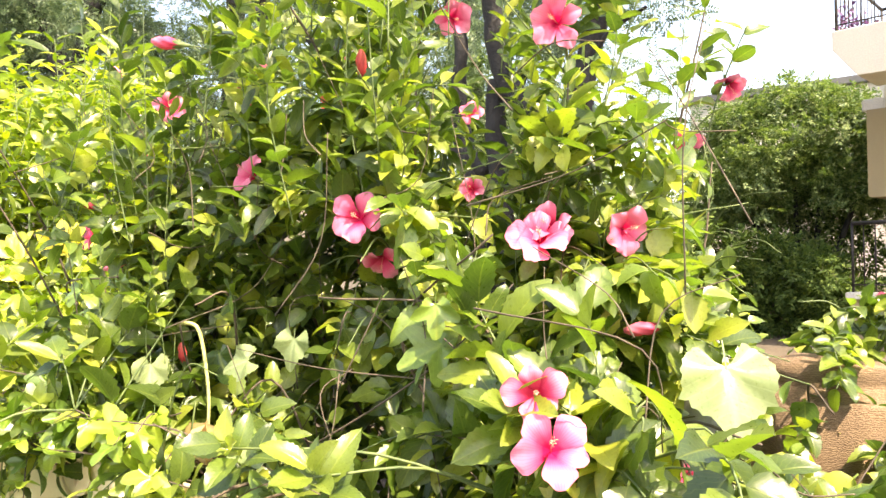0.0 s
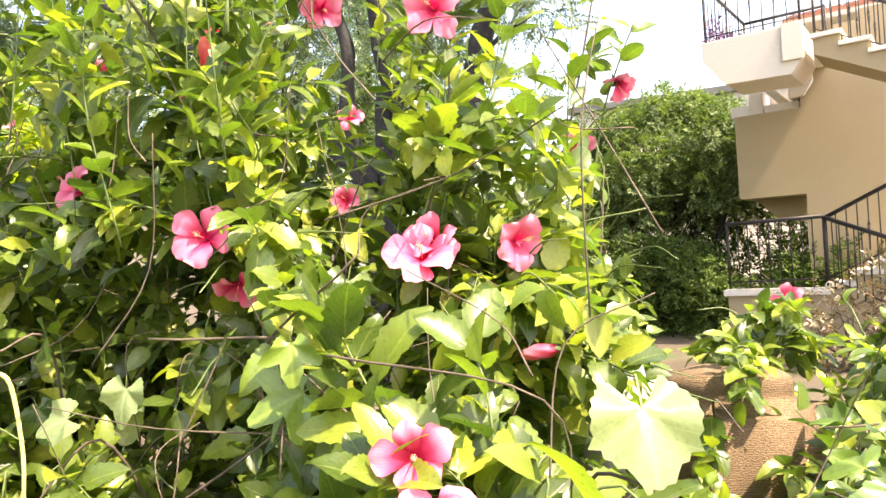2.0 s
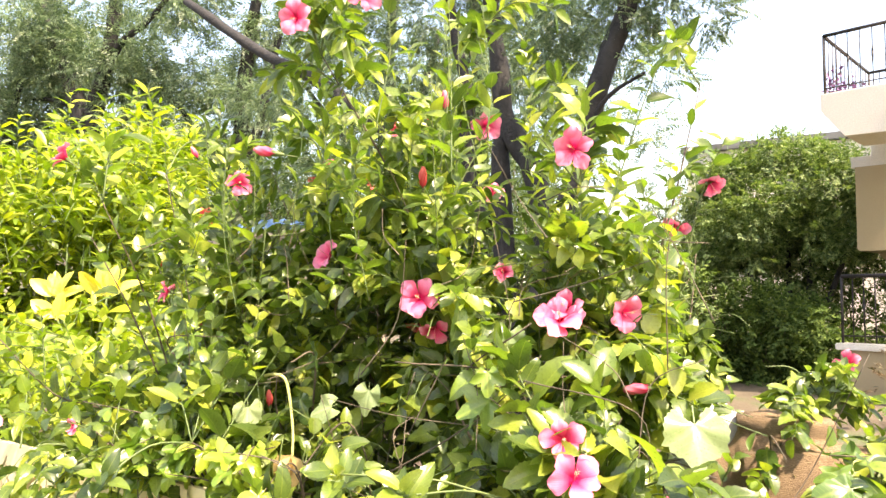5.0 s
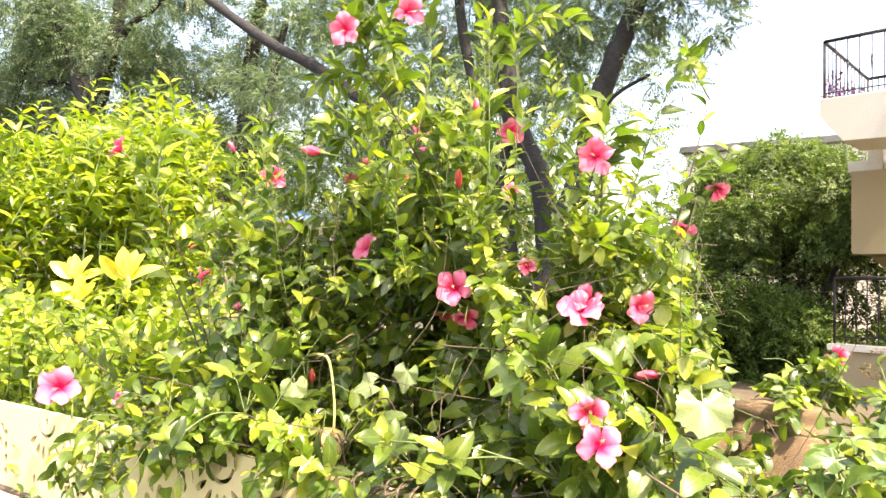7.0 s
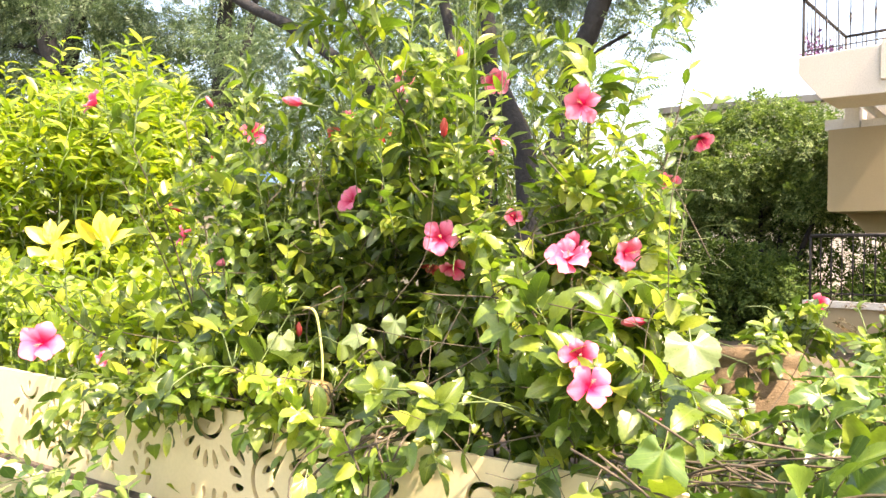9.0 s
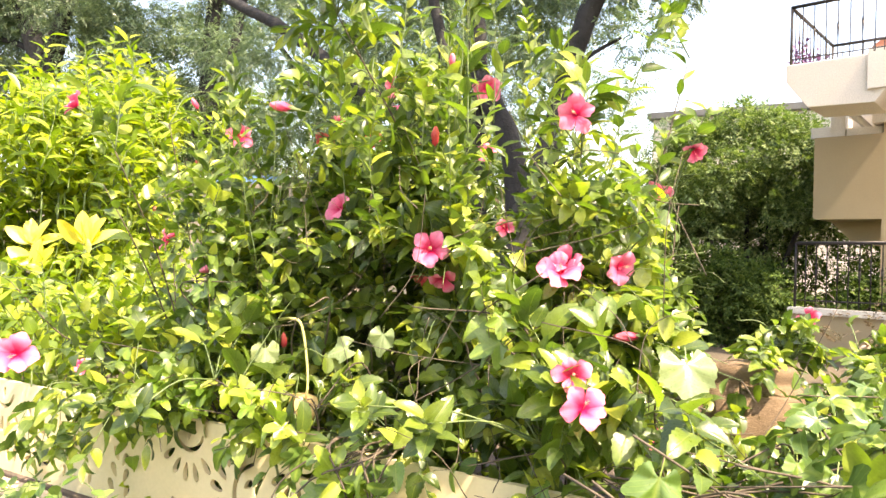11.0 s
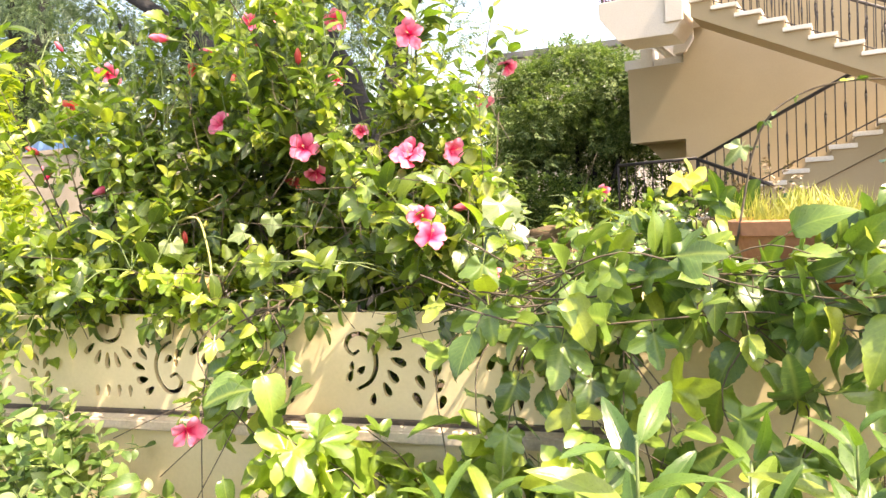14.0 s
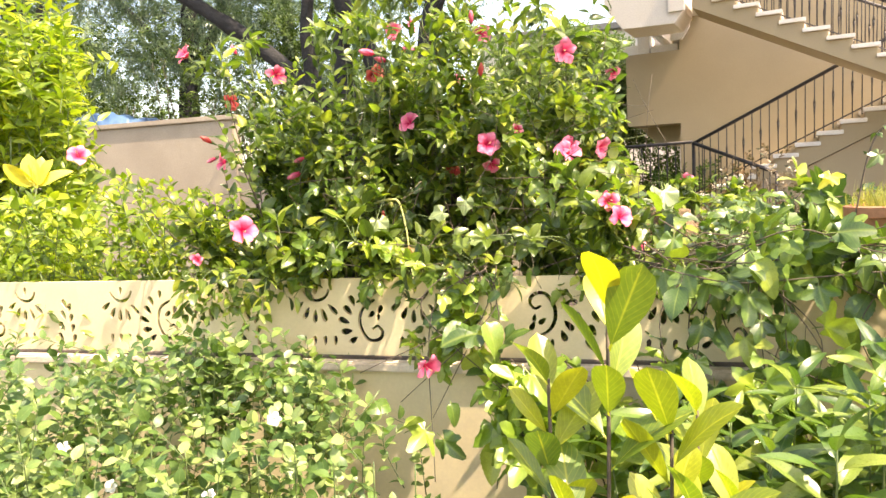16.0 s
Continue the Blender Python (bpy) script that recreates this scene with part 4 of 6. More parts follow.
def calyx_shape():
    s = Shape()
    tube(s, [(0, 0, -0.055), (0.002, 0, -0.03), (0, 0, -0.018)], 0.0014, 0.0018, 6)
    tube(s, [(0, 0, -0.024), (0, 0, -0.016), (0, 0, -0.010), (0, 0, -0.004)], 0.0035, 0.0062, 8)
    for i in range(5):
        m = Matrix.Rotation(i * 1.2566 + 0.6, 4, "Z") @ pose(0, 0.004, -0.012, 62, 0, 0)
        s.add(*leaf(0.020, 0.009, 4, 1, 0.35, 1, 0.3, -0.2, seed=i), m)
    return s.mesh("flower", M_GREENSTEM)


CALYX = calyx_shape()


def facing(p, normal, scale, spin):
    z = Vector(normal).normalized()
    x = z.cross(Vector((0, 0, 1))).normalized()
    y = z.cross(x)
    return Matrix.Translation(p) @ Matrix((x, y, z)).transposed().to_4x4() @ Matrix.Rotation(spin, 4, "Z") @ Matrix.Scale(scale, 4)


def open_flower(parent, p, normal, size, tag="open", spin=0.0, label=""):
    m = facing(p, normal, size / 0.114, spin)
    f = part("flower", CALYX, M_GREENSTEM, parent, label or "open pink hibiscus flower with a crimson throat", at=m)
    for i in range(5):
        k = PETALS[tag][int(rng.integers(6))]
        part("petal", k, M_PETAL, f, at=m @ Matrix.Rotation(i * 2 * math.pi / 5 + rng.normal(0, 0.10), 4, "Z") @ Matrix.Rotation(rng.normal(0, 0.10) - 0.08, 4, "Y") @ Matrix.Rotation(rng.normal(0.03, 0.15), 4, "X") @ Matrix.Scale(rng.uniform(0.88, 1.06), 4))
    part("stamen", STAMEN, M_STYLE, f, at=m)
    part("pollen_tip", ANTHERS, M_ANTHER, f, at=m)
    return f


def rolled_shape(mat, seed):
    """A closed flower: petals wound into a slender spindle."""
    s = Shape()
    vs, uv, fs, n = [], [], [], 14
    for i in range(9):
        t = i / 8
        r = 0.0115 * math.sin(math.pi * (0.12 + 0.80 * t)) ** 0.8
        for k in range(n):
            a = 2 * math.pi * k / n + 2.2 * t
            q = r * (1 + 0.22 * math.cos(5 * (2 * math.pi * k / n)))
            vs.append((q * math.cos(a), q * math.sin(a), 0.062 * t))
            uv.append((k / n, 0.35 + 0.5 * t))
    for i in range(8):
        for k in range(n):
            fs.append((i * n + k, i * n + (k + 1) % n, (i + 1) * n + (k + 1) % n, (i + 1) * n + k))
    fs.append(tuple(8 * n + k for k in range(n)))
    return s.add(vs, fs, uv).mesh("rolled_petals", mat)


ROLLED = {"deep": rolled_shape(M_PETAL_RED, 0), "wilt": rolled_shape(M_WILT, 1)}


def closed_flower(parent, p, d, size, tag="deep"):
    m = facing(p, d, 0.84 * size / 0.062, 0.0)
    f = part("flower", CALYX, M_GREENSTEM, parent, "closed rolled deep-pink flower" if tag == "deep" else "wilted reddish hanging flower", at=m)
    part("rolled_petals", ROLLED[tag], M_PETAL, f, at=m)
    return f


# place, kind, size, way it faces
FLOWERS = [
    ((-0.147, 1.263, 1.530), "open", 0.108, (0.35, -0.9, 0.15)),
    ((0.134, 1.400, 1.480), "open", 0.118, (0.55, -0.7, 0.35)),
    ((0.150, 1.430, 1.500), "open", 0.095, (-0.2, -0.8, 0.5)),
    ((0.254, 1.470, 1.503), "open", 0.095, (0.75, -0.65, -0.05)),
    ((0.128, 1.510, 1.888), "open", 0.108, (0.25, -0.9, -0.05)),
    ((-0.260, 1.768, 2.045), "open", 0.100, (0.6, -0.75, -0.3)),
    ((0.337, 0.985, 1.256), "open", 0.094, (0.45, -0.75, 0.35)),
    ((0.300, 1.030, 1.305), "deep", 0.075, (0.3, -0.85, 0.25)),
    ((0.285, 2.220, 1.895), "deep", 0.100, (0.45, -0.45, -0.75)),
    ((0.188, 2.187, 1.760), "deep", 0.100, (0.1, -0.55, -0.8)),
    ((-0.462, 1.310, 1.633), "open", 0.095, (-0.35, -0.8, 0.4)),
    ((-0.078, 1.540, 1.595), "deep", 0.060, (0.3, -0.9, 0.2)),
    ((-1.226, 1.664, 1.938), "deep", 0.105, (0.75, -0.6, -0.1)),
    ((-0.460, 1.173, 2.220), "open", 0.095, (0.4, -0.9, -0.2)),
    ((-0.300, 1.230, 2.260), "open", 0.085, (0.8, -0.5, -0.25)),
    ((-0.736, 1.969, 2.132), "deep", 0.10, (0.3, -0.9, 0.0)),
    ((-0.700, 2.100, 2.190), "deep", 0.09, (0.9, -0.4, 0.0)),
    ((-1.270, 1.060, 1.930), "deep", 0.095, (-0.35, -0.6, 0.6)),
    ((-0.860, 0.668, 1.274), "open", 0.105, (0.75, -0.65, 0.1)),
    ((0.640, 2.400, 1.330), "deep", 0.085, (-0.5, -0.8, 0.1)),
    ((-0.301, 0.809, 0.800), "open", 0.095, (0.75, -0.6, -0.2)),
    ((-1.550, 0.750, 1.560), "deep", 0.095, (0.6, -0.6, 0.5)),
    ((-1.450, 1.549, 1.539), "deep", 0.095, (-0.4, -0.8, 0.1)),
    ((-0.500, 2.250, 1.910), "open", 0.085, (0.5, -0.8, 0.1)),
    ((-1.540, 1.780, 1.850), "wilt", 0.085, (0.4, -0.6, -0.6)),
    ((-0.150, 1.330, 1.465), "deep", 0.075, (0.3, -0.7, -0.6)),
    ((-0.360, 1.560, 1.460), "wilt", 0.07, (0.2, -0.7, -0.6)),
    ((-0.830, 1.950, 1.945), "wilt", 0.085, (0.6, -0.7, 0.3)),
    ((-0.680, 1.505, 1.874), "wilt", 0.075, (0.2, -0.8, -0.5)),
    ((0.386, 1.367, 1.127), "deep", 0.075, (0.5, -0.8, 0.1)),
    ((-1.390, 1.175, 1.125), "deep", 0.06, (0.5, -0.8, 0.1)),
]
CLOSED = [
    ((-0.588, 1.846, 2.009), (-0.85, -0.4, 0.2), 0.085, "deep"),
    ((-0.619, 1.524, 1.922), (-0.9, -0.3, 0.25), 0.068, "deep"),
    ((-0.551, 1.196, 1.897), (-0.9, -0.3, 0.2), 0.075, "deep"),
    ((-1.390, 1.610, 2.036), (-0.2, -0.5, 0.8), 0.055, "deep"),
    ((-0.172, 1.307, 1.794), (0.2, -0.3, 0.9), 0.06, "wilt"),
    ((-0.246, 1.522, 2.040), (0.1, -0.3, 0.9), 0.06, "deep"),
    ((-0.970, 1.345, 1.468), (-0.75, -0.5, -0.35), 0.075, "deep"),
    ((-0.947, 1.350, 1.528), (-0.8, -0.4, -0.25), 0.06, "deep"),
    ((-1.600, 1.700, 1.570), (-0.7, -0.5, -0.4), 0.06, "deep"),
    ((-1.559, 1.611, 1.639), (-0.5, -0.5, 0.4), 0.07, "wilt"),
    ((0.283, 1.577, 1.327), (-0.85, -0.4, -0.1), 0.075, "deep"),
    ((-0.560, 1.200, 1.260), (0.1, -0.2, 0.95), 0.05, "wilt"),
]


for (p, kind, size, d) in FLOWERS:
    FACES.append((Vector(p), Vector(d).normalized()))
    FACES.append((Vector(p), Vector((0.38, -0.92, 0.0)).normalized()))
# an opening in the leaves before the sack
for q in ((0.48, 1.83, 1.22), (0.56, 1.83, 1.17)):
    FACES.append((Vector(q), Vector((0.05, -0.97, 0.12)).normalized()))
for q in ((-0.505, 1.175, 1.34), (-0.465, 1.18, 1.27), (-0.455, 1.175, 1.18), (-0.45, 1.17, 1.11)):
    FACES.append((Vector(q), Vector((0.72, -0.66, 0.12)).normalized()))
for (p, d, size, kind) in CLOSED:
    FACES.append((Vector(p) + Vector(d).normalized() * 0.03, Vector((0.38, -0.92, 0.0)).normalized()))


def hibiscus():
    b = thing("hibiscus_bush", "tall hibiscus bush with pink flowers and glossy green leaves", "bush", (-0.25, 1.75, 0))
    root = Vector((-0.25, 1.75, -0.05))
    nodes, paths = [], []

    def branch(pts, r0, r1, keep=True, name="branch"):
        path = smooth_path(pts, 5)
        if keep:
            nodes.extend(path[4:])
        return path

    tips = [(-0.45, 1.25, 2.15), (-0.30, 1.75, 2.30), (-0.75, 1.95, 2.10), (0.13, 1.55, 1.80), (0.30, 2.05, 2.15), (0.25, 2.2, 1.70), (-0.60, 1.45, 1.85), (-1.45, 1.85, 1.95), (-1.35, 1.45, 1.95),
            (-1.15, 1.10, 1.80), (-0.15, 1.35, 1.50), (0.20, 1.52, 1.40), (0.60, 2.2, 1.22), (0.35, 1.10, 1.20), (-0.60, 1.00, 1.20), (-0.95, 1.30, 1.45), (-1.5, 1.6, 1.5), (-1.2, 1.1, 1.7), (-0.9, 0.95, 1.2), (-1.5, 1.0, 1.4), (-1.4, 1.7, 1.8), (0.8, 2.2, 1.18), (0.0, 1.9, 2.05), (-0.4, 1.6, 1.7)]
    for t in tips:
        t = Vector(t)
        a = (root if -0.9 < t.x < 0.5 else Vector((-1.25, 1.6, -0.05)) if t.x < 0 else Vector((0.6, 2.1, -0.05))) + Vector((rng.normal(0, 0.08), rng.normal(0, 0.06), 0))
        mid = a.lerp(t, 0.45) + Vector((0, 0.05, 0.22 if t.z > 1.4 else 0.42)) + Vector(rng.normal(0, 0.05, 3))
        path = branch([a, a.lerp(mid, 0.5) + Vector(rng.normal(0, 0.03, 3)), mid, mid.lerp(t, 0.55) + Vector(rng.normal(0, 0.04, 3)), t], 0, 0)
        paths.append(path)
        s = Shape()
        tube(s, path, 0.0095 if t.x > -0.9 else 0.0055, 0.0016, 7, 0.2)
        part("branch", s, M_TWIG, b)
    fol = Foliage(HIB, M_HIB, b, near=lambda p: p.y < 1.22 and -0.9 < p.x < 0.75, limit=300,
                  keep=lambda p: (p.z < 1.75 or p.x < -0.15 or p.x > 0.2 or rng.random() < 0.7) and (p.z < 1.44 or p.x < 0.72 - 0.25 * p.y + rng.normal(0, 0.015) or (p.z > 1.6 and p.y > 1.75 and rng.random() < 0.5) or p.z > 2.0),
                  pick=lambda p: int(rng.integers(5, 8)) if rng.random() < (0.75 if p.z > 1.7 else 0.12) else int(rng.integers(5)))
    twigs = Shape()
    for path in paths:
        leafy_shoot(fol, path, 24, 0.9, 0.35)

    def twig(p, count, size, r=0.0016, lift=0.03, start=0.25):
        p = Vector(p)
        below = [q for q in nodes if q.z < p.z + 0.02] or nodes
        q = min(below, key=lambda v: (v - p).length + 0.15 * abs(v.z - p.z + 0.15))
        path = smooth_path([q, q.lerp(p, 0.5) + Vector((rng.normal(0, 0.02), rng.normal(0, 0.02), lift)), p], 5)
        tube(twigs, path, r * 1.5, r * 0.7, 5)
        far = (q - p).length
        if far > 0.25:
            count, start = count + int(far * 26), 0.06
        leafy_shoot(fol, path, count, size, start)
        return path

    for (p, kind, size, d) in FLOWERS:
        back = Vector(p) - Vector(d).normalized() * 0.05 * size / 0.105
        path = twig(back, 12, 0.8, 0.0011, start=0.1)
    for (p, d, size, kind) in CLOSED:
        twig(Vector(p) - Vector(d).normalized() * 0.05, 6, 0.75, start=0.35)
    # upright leafy shoots that make the outline
    for p in [(-0.62, 1.25, 2.12), (-0.50, 1.15, 2.35), (-0.40, 1.25, 2.42), (-0.32, 1.20, 2.15), (-0.55, 1.45, 2.15), (-0.28, 1.75, 2.30), (-0.15, 1.80, 2.42), (-0.02, 1.75, 2.35), (0.02, 1.65, 2.1), (0.27, 1.88, 2.24), (0.10, 1.60, 2.0), (0.2, 1.6, 1.95),
              (-0.85, 1.75, 2.15), (-0.95, 1.9, 2.2), (-1.05, 1.7, 2.1), (-1.3, 1.65, 2.1), (-1.45, 1.9, 2.15), (-1.2, 1.2, 2.05), (0.27, 1.62, 1.62), (-0.7, 1.4, 2.0), (0.75, 2.3, 1.34), (0.85, 2.2, 1.31), (0.65, 2.1, 1.33), (0.45, 2.1, 1.34), (0.52, 2.1, 1.32), (0.36, 2.05, 1.35), (0.60, 2.2, 1.33)]:
        twig(p, 20, 1.0 if p[2] > 1.5 else 0.74, 0.0018, 0.05, 0.15)
    for k in range(48):
        x, y = rng.uniform(-0.85, 0.04), rng.uniform(1.15, 1.95)
        z = rng.uniform(1.92, 2.34) - 0.9 * max(0, abs(x + 0.36) - 0.25)
        p = Vector((x, y, z))
        path = smooth_path([p - Vector((rng.normal(0, 0.05), rng.normal(0, 0.05), 0.42)), p - Vector((rng.normal(0, 0.02), 0, 0.2)), p], 5)
        tube(twigs, path, 0.0015, 0.0008, 5)
        leafy_shoot(fol, path, 24, 0.72, 0.05, 0.75, 0.5)
    # the body of the bush
    k = 0
    while k < 520:
        x, y, z = rng.uniform(-1.25, 0.45), rng.uniform(1.12, 2.35), rng.uniform(1.02, 2.12)
        e = ((x + 0.32) / 0.85) ** 2 + ((y - 1.72) / 0.68) ** 2 + ((z - 1.45) / 0.68) ** 2
        if e > 1 or (z > 1.75 and rng.random() < 0.5) or (z > 1.60 and x > -0.08 and rng.random() < 0.55):
            continue
        twig((x, y, z), 15, rng.uniform(0.72, 1.05) if z < 1.8 else 0.82, 0.0014, 0.04, 0.2)
        k += 1
    # the side of the bush towards the bright shrub
    k = 0
    while k < 55:
        x, y, z = rng.uniform(-1.65, -0.8), rng.uniform(1.15, 2.1), rng.uniform(1.0, 2.0)
        if ((x + 1.2) / 0.45) ** 2 + ((y - 1.6) / 0.48) ** 2 + ((z - 1.2) / 0.5) ** 2 > 1 or (z > 1.3 and x < -1.05):
            continue
        twig((x, y, z), 14, 0.95, 0.0014, 0.04, 0.2)
        k += 1
    k = 0
    while k < 34:
        x, y, z = rng.uniform(-1.2, -0.65), rng.uniform(1.3, 2.1), rng.uniform(1.1, 1.85)
        twig((x, y, z), 14, 0.9, 0.0014, 0.04, 0.15)
        k += 1
    # slender shoots that lean forward on the -x side
    k = 0
    while k < 48:
        x, y, z = rng.uniform(-1.1, -0.5), rng.uniform(1.0, 1.4), rng.uniform(1.25, 1.98)
        if x < -0.96 - 0.55 * (y - 1.0) or (1.24 < z < 1.64 and x < -0.60 - 0.85 * (y - 1.0) and rng.random() < 0.85):
            continue
        p = Vector((x, y, z))
        ln = 0.42 if z < 1.3 or x > -0.6 - 0.85 * (y - 1.0) else min(0.40, z - 1.5)
        ln = min(ln, z - 1.07)
        path = smooth_path([p - Vector((rng.normal(0, 0.05), rng.normal(-0.03, 0.04), ln)), p - Vector((rng.normal(0, 0.02), 0, ln * 0.5)), p], 5)
        tube(twigs, path, 0.0011, 0.0006, 5)
        leafy_shoot(fol, path, 10 + int(26 * ln), 0.68, 0.05, 0.8, 0.45)
        k += 1
    # loose shoots beside the tall one, against the tree and the sky
    for k in range(26):
        p = Vector((rng.uniform(0.02, 0.34), rng.uniform(1.42, 1.85), rng.uniform(1.62, 1.90)))
        path = smooth_path([p - Vector((rng.normal(0.08, 0.05), rng.normal(0, 0.05), 0.30)), p - Vector((rng.normal(0.03, 0.02), 0, 0.14)), p], 5)
        tube(twigs, path, 0.0014, 0.0008, 5)
        leafy_shoot(fol, path, 13, 0.82, 0.1, 0.9, 0.4)
    # branches that spill over the wall
    for k in range(62):
        x = rng.uniform(-1.05, 0.75)
        p = Vector((x, rng.uniform(0.98 if x < 0 else 0.90, 1.32), rng.uniform(0.98, 1.30)))
        twig(p, 13, 0.92, 0.0014, 0.08, 0.3)
    for k in range(48):
        p = Vector((rng.uniform(0.25, 1.0), rng.uniform(1.7, 2.45), rng.uniform(1.02, 1.27)))
        twig(p, 12, 0.74, 0.0014, 0.06, 0.3)
    for k in range(38):
        p = Vector((rng.uniform(0.62, 1.15), rng.uniform(1.35, 2.2), rng.uniform(1.02, 1.22)))
        path = smooth_path([p - Vector((rng.normal(0, 0.05), rng.normal(0, 0.05), 0.25)), p - Vector((rng.normal(0, 0.03), 0, 0.1)), p], 5)
        tube(twigs, path, 0.002, 0.001, 5)
        leafy_shoot(fol, path, 13, 0.74, 0.1)
    for k in range(40):
        p = Vector((rng.uniform(0.36, 0.85), rng.uniform(1.2, 1.75), rng.uniform(1.0, 1.17)))
        path = smooth_path([p - Vector((rng.normal(0, 0.05), rng.normal(0, 0.05), 0.22)), p - Vector((rng.normal(0, 0.03), 0, 0.1)), p], 5)
        tube(twigs, path, 0.002, 0.001, 5)
        leafy_shoot(fol, path, 11, 0.85, 0.1)
    # short sprays that hang over the wall top
    for k in range(13):
        p = Vector((rng.uniform(-1.5, -0.15), rng.uniform(0.99, 1.06), rng.uniform(0.96, 1.06)))
        path = smooth_path([(p.x + rng.normal(0, 0.05), 1.2, 1.06), (p.x + rng.normal(0, 0.03), 1.08, 1.09), p], 5)
        tube(twigs, path, 0.0018, 0.001, 5)
        leafy_shoot(fol, path, 9, 0.85, 0.3)
    # longer ones that hang before the pierced panels on the -x side
    for k in range(7):
        x, low = rng.uniform(-1.30, -0.92), rng.uniform(0.90, 1.0)
        path = smooth_path([(x + rng.normal(0, 0.05), 1.2, 1.06), (x + rng.normal(0, 0.03), 1.03, 1.10), (x + rng.normal(0, 0.03), 0.93, 1.02), (x + rng.normal(0, 0.04), rng.uniform(0.88, 0.93), low)], 5)
        tube(twigs, path, 0.0018, 0.001, 5)
        leafy_shoot(fol, path, 13, 0.82, 0.3)
    part("twig_mass", twigs, M_GREENSTEM, b, "thin green and brown twigs", "stuff")
    fol.finish("toothed glossy leaves, some yellow-green in the sun")
    for (p, kind, size, d) in FLOWERS:
        open_flower(b, p, Vector(d) + Vector(rng.normal(0, 0.05, 3)), size, kind, rng.uniform(0, 6.28), {"deep": "half-open deep pink hibiscus flower", "wilt": "wilted orange-red hibiscus flower"}.get(kind, ""))
    for (p, d, size, kind) in CLOSED:
        closed_flower(b, p, d, size, kind)
    # bright whorls of large leaves near the wall top
    big = [Shape().add(*leaf(0.105, 0.058, 17, 3, 0.42, 0.95, f, d, 0.06, 0.10, seed=k)).mesh("leaf", M_HIB) for k, (d, f) in enumerate(((0.1, 0.2), (0.3, 0.5), (0.5, 0.3)))]
    for c, up, n in (((0.27, 1.03, 1.285), (0.15, -0.5, 0.8), 8), ((0.05, 0.93, 1.20), (0.1, -0.6, 0.7), 9), ((-0.10, 0.93, 1.215), (-0.1, -0.6, 0.7), 7), ((-0.35, 1.02, 1.10), (0, -0.7, 0.5), 7), ((-0.62, 0.80, 1.16), (0.2, -0.6, 0.6), 5), ((0.33, 1.50, 1.60), (0.5, -0.4, 0.6), 7)):
        c, up = Vector(c), Vector(up).normalized()
        s = Shape()
        q = min(nodes, key=lambda v: (v - c).length)
        tube(s, smooth_path([q, q.lerp(c, 0.5) + Vector((0, 0, 0.03)), c], 4), 0.0024, 0.0018, 6)
        part("shoot", s, M_GREENSTEM, b)
        side = up.cross(Vector((1, 0, 0.2))).normalized()
        for i in range(n + 3):
            a = i * 2.4
            o = side * math.cos(a) + up.cross(side) * math.sin(a)
            part("leaf", big[i % 3], M_HIB, b, at=aim(c - up * 0.006 * (n - i), o * 0.8 + up * (0.1 + 0.09 * i), up + SUN * 0.5 + Vector(rng.normal(0, 0.3, 3)), rng.normal(0, 0.35), rng.uniform(0.42, 0.72)))
    # two tall shoots of large leaves that stand out against the sky
    for pts, n, sc in (([(0.10, 1.62, 1.55), (0.16, 1.74, 1.85), (0.21, 1.79, 2.05), (0.285, 1.80, 2.23)], 15, 0.82), ([(0.20, 2.2, 1.55), (0.25, 2.2, 1.80), (0.30, 2.19, 1.93), (0.345, 2.18, 2.02)], 10, 0.95)):
        path = smooth_path(pts, 6)
        s = Shape()
        tube(s, path, 0.0030, 0.0014, 6)
        part("shoot", s, M_GREENSTEM, b)
        for i in range(n):
            t = 0.30 + 0.70 * (i + 0.5) / n
            q = path[int(t * (len(path) - 1))]
            a = i * 2.4
            part("leaf", big[i % 3], M_HIB, b, at=aim(q, (math.cos(a), 0.7 * math.sin(a), 0.45 + 0.9 * max(0, t - 0.7)), Vector((0.1, -0.5, 0.8)) + Vector(rng.normal(0, 0.3, 3)), rng.normal(0, 0.3), sc * rng.uniform(0.6, 0.95)))
    # a bent yellow stem with withered leaves
    s = Shape()
    tube(s, smooth_path([(-0.60, 1.22, 1.33), (-0.515, 1.175, 1.343), (-0.483, 1.18, 1.325), (-0.461, 1.18, 1.22), (-0.451, 1.17, 1.14)], 5), 0.0045, 0.0030, 7)
    part("withered_stem", s, M_YELLOWSTEM, b, "bent pale yellow stem")
    for i, (dx, rr) in enumerate(((-0.3, 0.3), (0.2, -0.2), (0.0, 0.8))):
        part("withered_leaf", Shape().add(*leaf(0.075, 0.06, 7, 2, 0.35, 0.9, 0.5, 0.2, 0.0, 0.08, seed=i)), M_DRY, b, "withered golden-brown leaf", at=aim((-0.451, 1.17, 1.165), (dx, -0.25, -0.9), (0.4, -0.9, 0.1), rr, 1.0))
